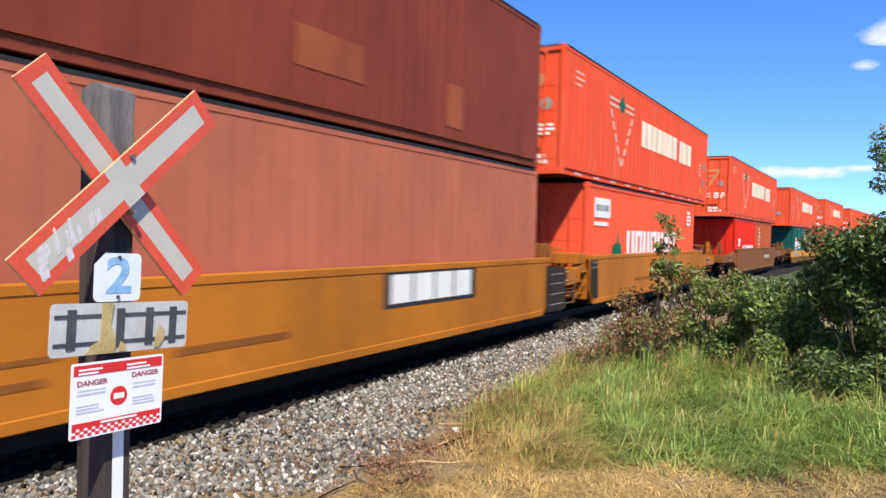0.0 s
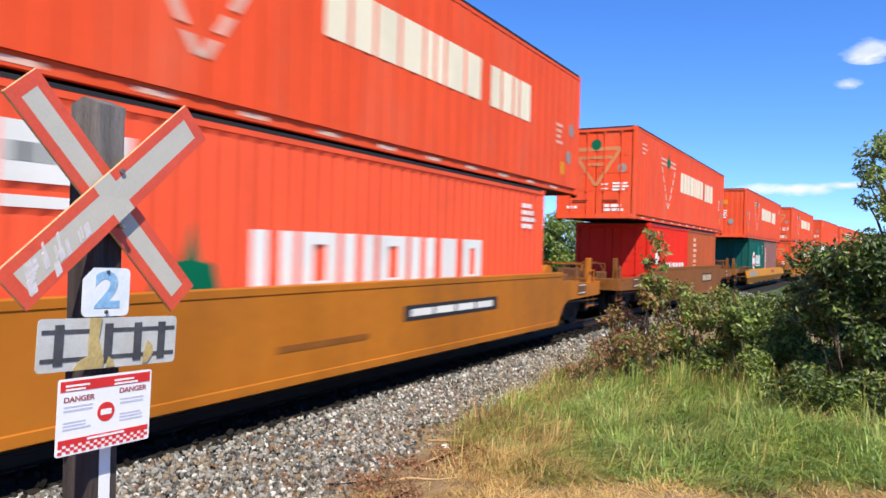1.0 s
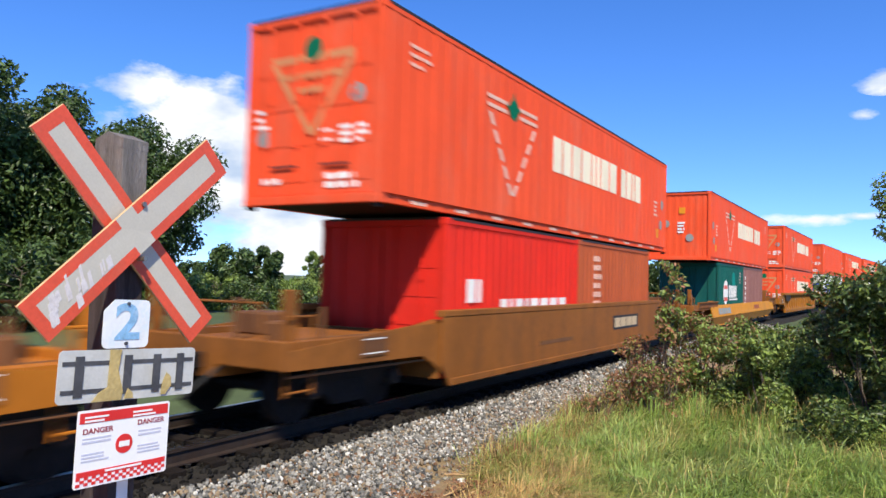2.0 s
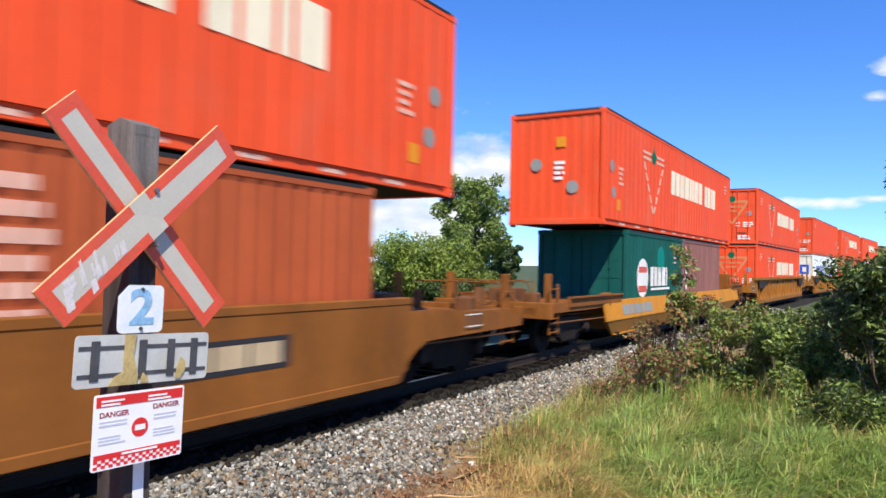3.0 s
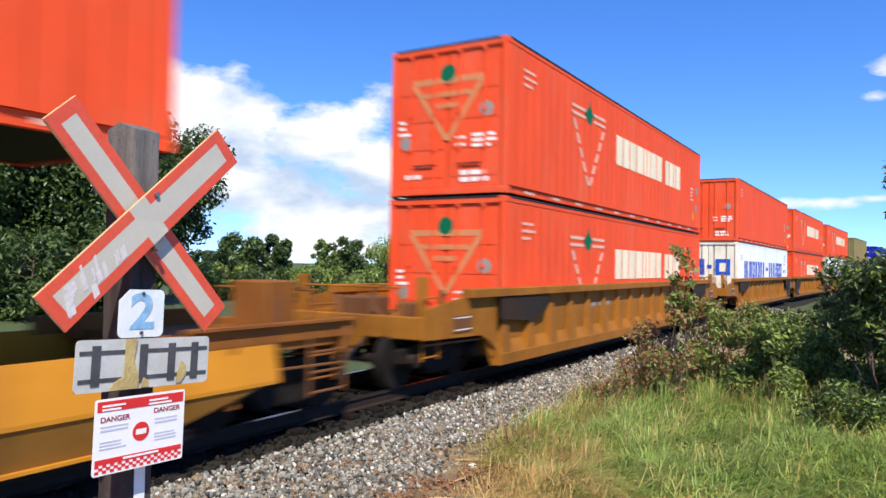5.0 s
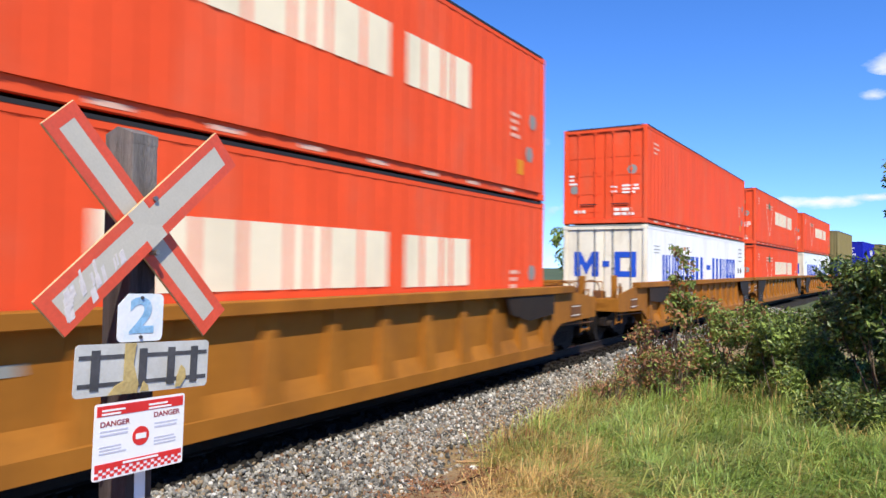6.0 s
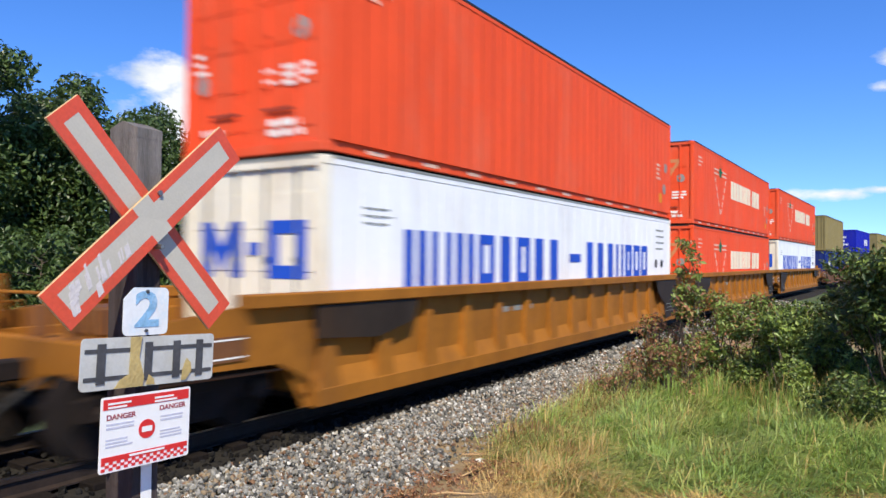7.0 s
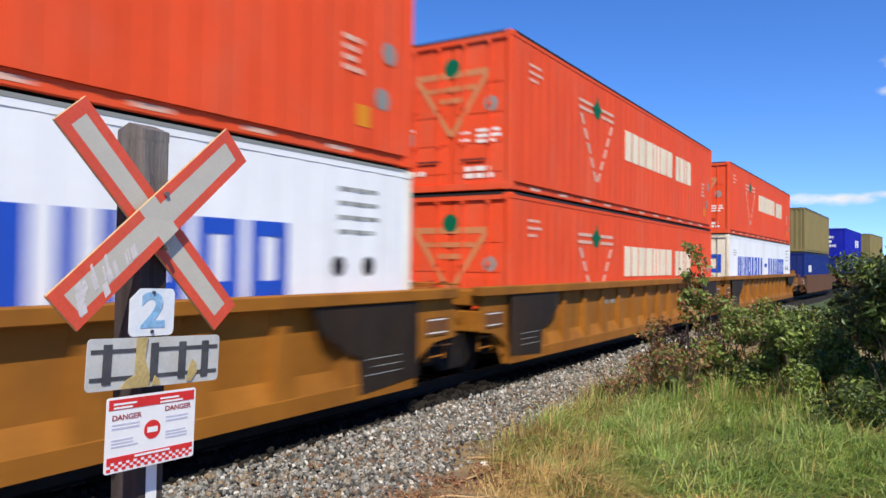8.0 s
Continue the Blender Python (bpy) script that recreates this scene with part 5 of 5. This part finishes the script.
# ---- plants ----
def leaf_mesh(name, centres, radii, count, size, mat, seed, parent=None, flat=0.6, shell=0.35):
    """Many small leaves in clumps round the centres."""
    rng = np.random.default_rng(seed)
    centres, radii = np.array(centres, float), np.array(radii, float)
    w = radii ** 2
    idx = rng.choice(len(centres), count, p=w / w.sum())
    d = rng.normal(size=(count, 3))
    d /= np.linalg.norm(d, axis=1)[:, None]
    r = radii[idx] * (shell + (1 - shell) * rng.random(count) ** 0.5) * rng.uniform(0.8, 1.12, count)
    p = centres[idx] + d * r[:, None] * np.array([1, 1, 0.85])
    n = d * 0.5 + rng.normal(size=(count, 3)) * 0.6 + np.array([0, 0, 0.5])
    n /= np.linalg.norm(n, axis=1)[:, None]
    a = np.cross(n, rng.normal(size=(count, 3)))
    a /= np.linalg.norm(a, axis=1)[:, None]
    b = np.cross(n, a)
    s = size * rng.uniform(0.6, 1.4, count)[:, None]
    q = np.stack([p - a * s, p + b * s * flat * 0.5 + n * s * 0.15, p + a * s, p - b * s * flat * 0.5 + n * s * 0.15], 1).reshape(-1, 3)
    f = np.arange(count * 4).reshape(-1, 4)
    return mesh_np(name, q.tolist(), f.tolist(), mat, parent)


def limb(bm, p, q, r0, r1, seed, n=4):
    """A bent tapering branch."""
    rng = random.Random(seed)
    p, q = Vector(p), Vector(q)
    last = p
    for k in range(1, n + 1):
        t = k / n
        nxt = p.lerp(q, t) + Vector((rng.uniform(-1, 1), rng.uniform(-1, 1), rng.uniform(-0.4, 0.4))) * (q - p).length * 0.05 * (k < n)
        rod(bm, last, nxt, r0 + (r1 - r0) * (t - 1 / n), r0 + (r1 - r0) * t, n=6)
        last = nxt


def make_tree(name, x, y, z, height, spread, mat, label, leaves, leaf, seed, low=0.25, category="tree", clumps=26):
    rng = random.Random(seed)
    tree = new(name)
    tree.location = (x, y, z)
    tagged(tree, label, category)
    bm = bmesh.new()
    limb(bm, (0, 0, -0.2), (rng.uniform(-0.3, 0.3), rng.uniform(-0.3, 0.3), height * 0.75), height * 0.022, height * 0.006, seed)
    centres, radii = [], []
    for k in range(clumps):
        t = low + (1 - low) * (k + 0.5) / clumps
        a = k * 2.4 + rng.uniform(-0.4, 0.4)
        w = spread * math.sin(math.pi * min(1, 0.22 + 0.78 * (1 - (t - low) / (1 - low)) ** 0.8)) ** 0.6 * rng.uniform(0.35, 1.0)
        c = (math.cos(a) * w, math.sin(a) * w, height * t * rng.uniform(0.93, 1.0))
        centres.append(c)
        radii.append(spread * rng.uniform(0.2, 0.38))
        limb(bm, (0, 0, height * max(0.08, t - 0.2)), c, height * 0.007, height * 0.002, seed + k, 3)
    part("trunk", bm, BARK, tree)
    leaf_mesh("crown", centres, radii, leaves, leaf, mat, seed, tree, 1.0)
    return tree


def make_bush(name, x, y, height, spread, mat, label, leaves, leaf, seed, twigs=10, mat2=None, share=0.0, low=0.1, clumps=16, fluff=1.0):
    rng = random.Random(seed)
    bush = new(name)
    bush.location = (x, y, ground_z(x, y))
    tagged(bush, label, "bush")
    bm = bmesh.new()
    centres, radii = [], []
    for k in range(clumps):
        a, t = rng.uniform(0, 6.28), low + (1 - low) * rng.random() ** 0.8
        w = spread * rng.random() ** 0.5 * (1.05 - 0.55 * t)
        c = (math.cos(a) * w, math.sin(a) * w, height * t * 0.9)
        centres.append(c)
        radii.append(min(spread, height) * rng.uniform(0.22, 0.42) * fluff)
        if k < twigs:
            limb(bm, (c[0] * 0.2, c[1] * 0.2, -0.05), (c[0] * 1.1, c[1] * 1.1, c[2] + 0.12), 0.014, 0.004, seed + k, 4)
    part("woody_stem", bm, BARK, bush)
    leaf_mesh("foliage", centres, radii, int(leaves * (1 - share)), leaf, mat, seed, bush, 0.9, 0.2)
    if mat2:
        leaf_mesh("withered_foliage", centres, radii, int(leaves * share), leaf, mat2, seed + 50, bush, 0.8, 0.2)
    return bush


def build_plants():
    B = "dense green leafy bush beside the track"
    D = "dense dark green leafy bush"
    make_bush("bush", 0.1, 10.9, 2.45, 0.95, LEAF_DARK, D, 13000, 0.045, 11, 14, LEAF, 0.22, clumps=34, low=0.0)
    make_bush("bush", -0.35, 13.2, 2.4, 0.9, LEAF_DARK, D, 12000, 0.045, 12, 14, LEAF, 0.2, clumps=32, low=0.0)
    make_bush("bush", 1.15, 10.3, 2.5, 0.95, LEAF_DARK, D, 10000, 0.045, 13, 10, clumps=26, low=0.0)
    make_bush("bush", -1.25, 11.7, 1.6, 0.8, LEAF, B, 8000, 0.038, 14, 18, LEAF_DARK, 0.35, clumps=30, low=0.0, fluff=0.85)
    make_bush("bush", -1.95, 12.3, 1.65, 0.8, LEAF, B, 7500, 0.036, 15, 20, LEAF_RUST, 0.2, clumps=32, low=0.0, fluff=0.85)
    make_bush("bush", -2.6, 13.2, 1.85, 0.75, LEAF, "green bush with many withered red-brown leaves", 6000, 0.036, 20, 22, LEAF_RUST, 0.42, clumps=30, low=0.0, fluff=0.8)
    make_bush("bush", -2.95, 12.4, 3.0, 0.3, LEAF, "tall thin leafy shoot above brown weeds", 1100, 0.05, 16, 10, LEAF_RUST, 0.3, low=0.25, clumps=20, fluff=1.6)
    make_bush("bush", -0.8, 12.5, 1.6, 0.65, LEAF, B, 6000, 0.04, 23, 12, LEAF_DARK, 0.5, clumps=24, low=0.0)
    make_bush("bush", -1.5, 14.2, 1.5, 0.75, LEAF, B, 6000, 0.042, 24, 12, LEAF_DARK, 0.4, clumps=24, low=0.0)
    W = "withered red-brown weeds at the ballast edge"
    make_bush("weed_bush", -3.5, 12.9, 1.45, 0.75, LEAF_RUST, W, 2600, 0.034, 17, 46, LEAF, 0.3, clumps=46, fluff=0.6)
    make_bush("weed_bush", -2.9, 11.6, 1.15, 0.7, LEAF_RUST, W, 2200, 0.034, 18, 40, LEAF, 0.45, clumps=40, fluff=0.6)
    make_bush("weed_bush", -4.0, 14.6, 1.1, 0.6, LEAF_RUST, W, 1200, 0.036, 19, 24, LEAF, 0.25, clumps=24, fluff=0.7)
    make_bush("weed_bush", -3.75, 11.2, 0.8, 0.6, LEAF_RUST, W, 900, 0.03, 25, 34, LEAF, 0.4, clumps=34, fluff=0.55)
    make_bush("bush", -0.2, 9.9, 0.75, 0.95, LEAF_DARK, "low leafy green undergrowth", 3600, 0.034, 22, 14, LEAF, 0.4, clumps=30, low=0.0, fluff=0.7)
    make_bush("bush", 0.9, 9.3, 0.8, 0.9, LEAF_DARK, "low leafy green undergrowth", 3200, 0.034, 26, 14, LEAF, 0.4, clumps=30, low=0.0, fluff=0.7)
    make_tree("sapling", 0.5, 11.6, 0.1, 3.75, 0.55, LEAF, "slender young tree with small sparse leaves", 5000, 0.034, 21, low=0.3, clumps=40)
    # beyond the track
    T = "large dark green broadleaf tree behind the track"
    make_tree("tree", -35.4, 24.2, -0.5, 10.2, 5.3, LEAF_DARK, T, 60000, 0.14, 31, low=0.04, clumps=60)
    make_tree("tree", -37.2, 18.2, -0.5, 12.0, 5.3, LEAF_DARK, T, 44000, 0.15, 32, low=0.04, clumps=40)
    make_tree("tree", -28.6, 51.4, -0.5, 9.4, 2.7, LEAF, "tall open broadleaf tree behind the track", 26000, 0.13, 33, low=0.06, clumps=64)
    make_tree("tree", -26.8, 40.6, -0.5, 3.9, 3.3, LEAF_LIGHT, "rounded light green tree behind the track", 26000, 0.1, 34, low=0.02, clumps=64)
    make_tree("tree", -21.0, 56.2, -0.5, 5.4, 2.6, LEAF, "distant green broadleaf tree", 9000, 0.14, 35, low=0.05, clumps=40)
    make_tree("tree", -17.5, 63.0, -0.5, 4.0, 2.6, LEAF_DARK, "distant green broadleaf tree", 6000, 0.16, 36, low=0.05, clumps=30)
    for k, (x, y) in enumerate(((-29, 12), (-28.5, 16), (-30, 19.5))):
        make_tree("shrub", x, y, -0.5, 2.6 + 0.5 * (k % 3), 2.4, LEAF_DARK, "dark green shrub at the foot of the trees", 4000, 0.13, 60 + k, low=0.02, category="bush", clumps=22)
    for k in range(9):
        az, d = 31 + 2.4 * k, 46 + 3 * (k % 3)
        make_tree("shrub", -d * math.sin(radians(az)), d * math.cos(radians(az)), -0.5, 1.3 + 0.3 * (k % 4), 1.9, (LEAF_DARK, LEAF)[k % 2], "low green shrub behind the track", 2600, 0.12, 160 + k, low=0.02, category="bush", clumps=18)
    rng = random.Random(77)
    for k in range(26):
        az = 26 + k * 1.5 + rng.uniform(-0.6, 0.6)
        d = rng.uniform(75, 115)
        far_tree = rng.random() < 0.55
        make_tree("tree", -d * math.sin(radians(az)), d * math.cos(radians(az)), -0.5, rng.uniform(3.2, 5.6) if far_tree else rng.uniform(1.5, 2.4), rng.uniform(1.7, 3.0), rng.choice((LEAF_DARK, LEAF_DARK, LEAF)),
                  "distant green broadleaf tree", 4000, 0.22, 100 + k, low=0.02, clumps=24)


build_plants()


def blades(name, count, region, height, lean, width, mat, seed, label):
    """Grass blades as bent two-piece strips."""
    rng = np.random.default_rng(seed)
    xs, ys = [], []
    while len(xs) < count:
        x, y = region(rng)
        if x is not None:
            xs.append(x)
            ys.append(y)
    x, y = np.array(xs), np.array(ys)
    z = np.array([ground_z(a, b) for a, b in zip(xs, ys)]) - 0.02
    # neighbouring blades lie the same way, mostly bent over by the wind
    a = np.array([0.6 + 3.6 * noise.noise((a * 0.9, b * 0.9, 3.0)) + 2.4 * noise.noise((a * 3.1, b * 3.1, 7.0)) for a, b in zip(xs, ys)]) + rng.normal(0, 0.95, count)
    tuft = np.array([noise.noise((a * 1.9, b * 1.9, seed)) + 0.6 * noise.noise((a * 5.0, b * 5.0, seed + 9)) for a, b in zip(xs, ys)])
    h = height * rng.uniform(0.4, 1.3, count) * np.clip(0.85 + 1.3 * tuft, 0.28, 1.7) * np.clip((y - 6.2) / 2.6, 0.45, 1)
    l = lean * rng.uniform(0.2, 1.4, count)
    dx, dy = np.cos(a), np.sin(a)
    wx, wy = -dy * width, dx * width
    base, mid, tip = np.stack([x, y, z], 1), np.stack([x + dx * l * 0.35, y + dy * l * 0.35, z + h * 0.72], 1), np.stack([x + dx * l, y + dy * l, z + h * rng.uniform(0.55, 1.05, count)], 1)
    w = np.stack([wx, wy, np.zeros(count)], 1)
    v = np.stack([base - w, base + w, mid - w * 0.8, mid + w * 0.8, tip], 1).reshape(-1, 3)
    i = np.arange(count)[:, None] * 5
    f = (i + np.array([0, 1, 3, 2])).tolist() + (i + np.array([2, 3, 4])).tolist()
    tagged(mesh_np(name, v.tolist(), f, mat), label, "grass", kind="stuff")


def build_grass():
    def green(rng):
        x, y = rng.uniform(-4.4, 2.0), 6.7 + 10.0 * rng.random() ** 1.6
        edge = -4.0 + 0.3 * math.sin(y * 1.4) + max(0, (9.3 - y)) * 0.5
        if x < edge - abs(rng.normal()) * 0.2 or rng.random() < (8.3 - y + 0.22 * (x + 2.0)) / 1.5:
            return None, None
        if noise.noise((x * 2.2, y * 2.2, 5.0)) < rng.uniform(-0.75, 0.25):
            return None, None
        return x, y

    def straw_front(rng):
        x, y = rng.uniform(-4.6, 2.0), rng.uniform(4.4, 8.6)
        if x < -3.75 + 0.3 * math.sin(y * 2.2) - abs(rng.normal()) * 0.25 or rng.random() < (y - 6.6) / 1.8:
            return None, None
        return x, y

    def straw_edge(rng):
        y = rng.uniform(7.5, 16)
        x = -3.95 + 0.3 * math.sin(y * 1.4) + max(0, (9.3 - y)) * 0.45 + rng.normal() * 0.3
        return (x, y) if x > -4.6 else (None, None)

    def tall(rng):
        """Rank grass and weeds standing against the bushes."""
        x, y = rng.uniform(-3.6, 1.6), rng.uniform(9.2, 12.2)
        if y < 10.3 - 0.28 * (x + 1) + 0.5 * noise.noise((x * 1.3, y * 1.3, 2.0)) + abs(rng.normal()) * 0.3:
            return None, None
        return x, y

    def clump(rng):
        k = rng.random()
        cx, cy, r = (-2.95, 6.85, 0.28) if k < 0.6 else (-3.3, 7.5, 0.3)
        return cx + rng.normal() * r, cy + rng.normal() * r

    blades("green_grass", 90000, green, 0.31, 0.58, 0.006, GRASS, 41, "long green grass on the verge")
    blades("green_grass", 25000, green, 0.34, 0.62, 0.006, GRASS_B, 45, "long yellow-green grass on the verge")
    blades("green_grass", 11000, tall, 0.44, 0.42, 0.006, GRASS, 46, "tall rank grass against the bushes")
    blades("dry_grass", 30000, straw_front, 0.10, 0.26, 0.0045, STRAW, 42, "flattened dry straw-coloured grass")
    blades("green_grass", 7000, straw_edge, 0.30, 0.5, 0.005, GRASS_B, 50, "sparse yellow-green weeds along the ballast edge")
    blades("dry_grass", 4200, straw_edge, 0.30, 0.46, 0.004, STRAW, 43, "straw-coloured grass along the ballast edge")
    blades("dry_grass", 4200, straw_edge, 0.40, 0.30, 0.003, LEAF_RUST, 47, "thin reddish seed stalks along the ballast edge")
    blades("dry_grass", 5200, green, 0.36, 0.42, 0.0035, STRAW, 44, "dry stalks among the green grass")
    blades("dry_grass", 1700, clump, 0.62, 0.6, 0.0035, STRAW, 49, "bleached straw clumps at the edge of the mown strip")
    blades("dry_grass", 1800, tall, 0.55, 0.30, 0.004, STRAW, 48, "tall dry stalks against the bushes")


build_grass()


def build_litter():
    """Fallen twigs, weathered sticks and dead weed bits on the bare soil between ballast and grass."""
    rng = random.Random(19)
    for k in range(16):
        y = rng.uniform(4.6, 8.6)
        x = -4.15 + rng.uniform(-0.35, 0.55)
        bm = bmesh.new()
        l, a = rng.uniform(0.12, 0.4), rng.uniform(0, 3.14)
        limb(bm, (-l * math.cos(a), -l * math.sin(a), 0), (l * math.cos(a), l * math.sin(a), rng.uniform(0, 0.05)), 0.012, 0.005, k, 3)
        st = part("fallen_stick", bm, rng.choice((BARK, TIE_WOOD, PLY_EDGE)))
        st.location = (x, y, ground_z(x, y) + 0.012)
        tagged(st, "dry fallen stick lying on bare soil", "stick", "fallen sticks")
    cs = [(-4.0 + rng.uniform(-0.4, 0.6), rng.uniform(4.5, 9.0)) for k in range(40)]
    dead = leaf_mesh("dead_weeds", [(x, y, ground_z(x, y) + 0.02) for x, y in cs], [rng.uniform(0.08, 0.22) for _ in cs], 2600, 0.03, LEAF_RUST, 5)
    tagged(dead, "dead red-brown weed litter on the soil", "litter", kind="stuff")
    bm = bmesh.new()
    bmesh.ops.create_icosphere(bm, subdivisions=2, radius=0.06)
    for v in bm.verts:
        v.co *= 0.85 + 0.3 * noise.noise(v.co * 20)
        v.co.z *= 0.7
    rock = part("pale_rock", bm, material("pale_limestone", (0.62, 0.60, 0.56), 0.9, 0, 0.15, 8, 60, 0.5))
    rock.location = (-4.15, 7.55, ground_z(-4.15, 7.55) + 0.02)
    tagged(rock, "pale limestone rock lying at the ballast edge", "rock")


build_litter()


# ---- everything that moves ----
def motions():
    steps = [0.25 * k for k in range(33)]
    for ob, u, z, turned in RIDERS:
        rows = []
        for t in steps:
            x, y, h = on_track(u - SPEED * t)
            rows.append((t, pose(x, y, z, 0, 0, h + (180 if turned else 0))))
        walk(ob, rows)
    turn = math.degrees(SPEED / 0.43)
    for ws, y in SPINNERS:
        walk(ws, [(k / 30, pose(0, y, 0.43, (turn * k / 30) % 360)) for k in range(241)])


motions()
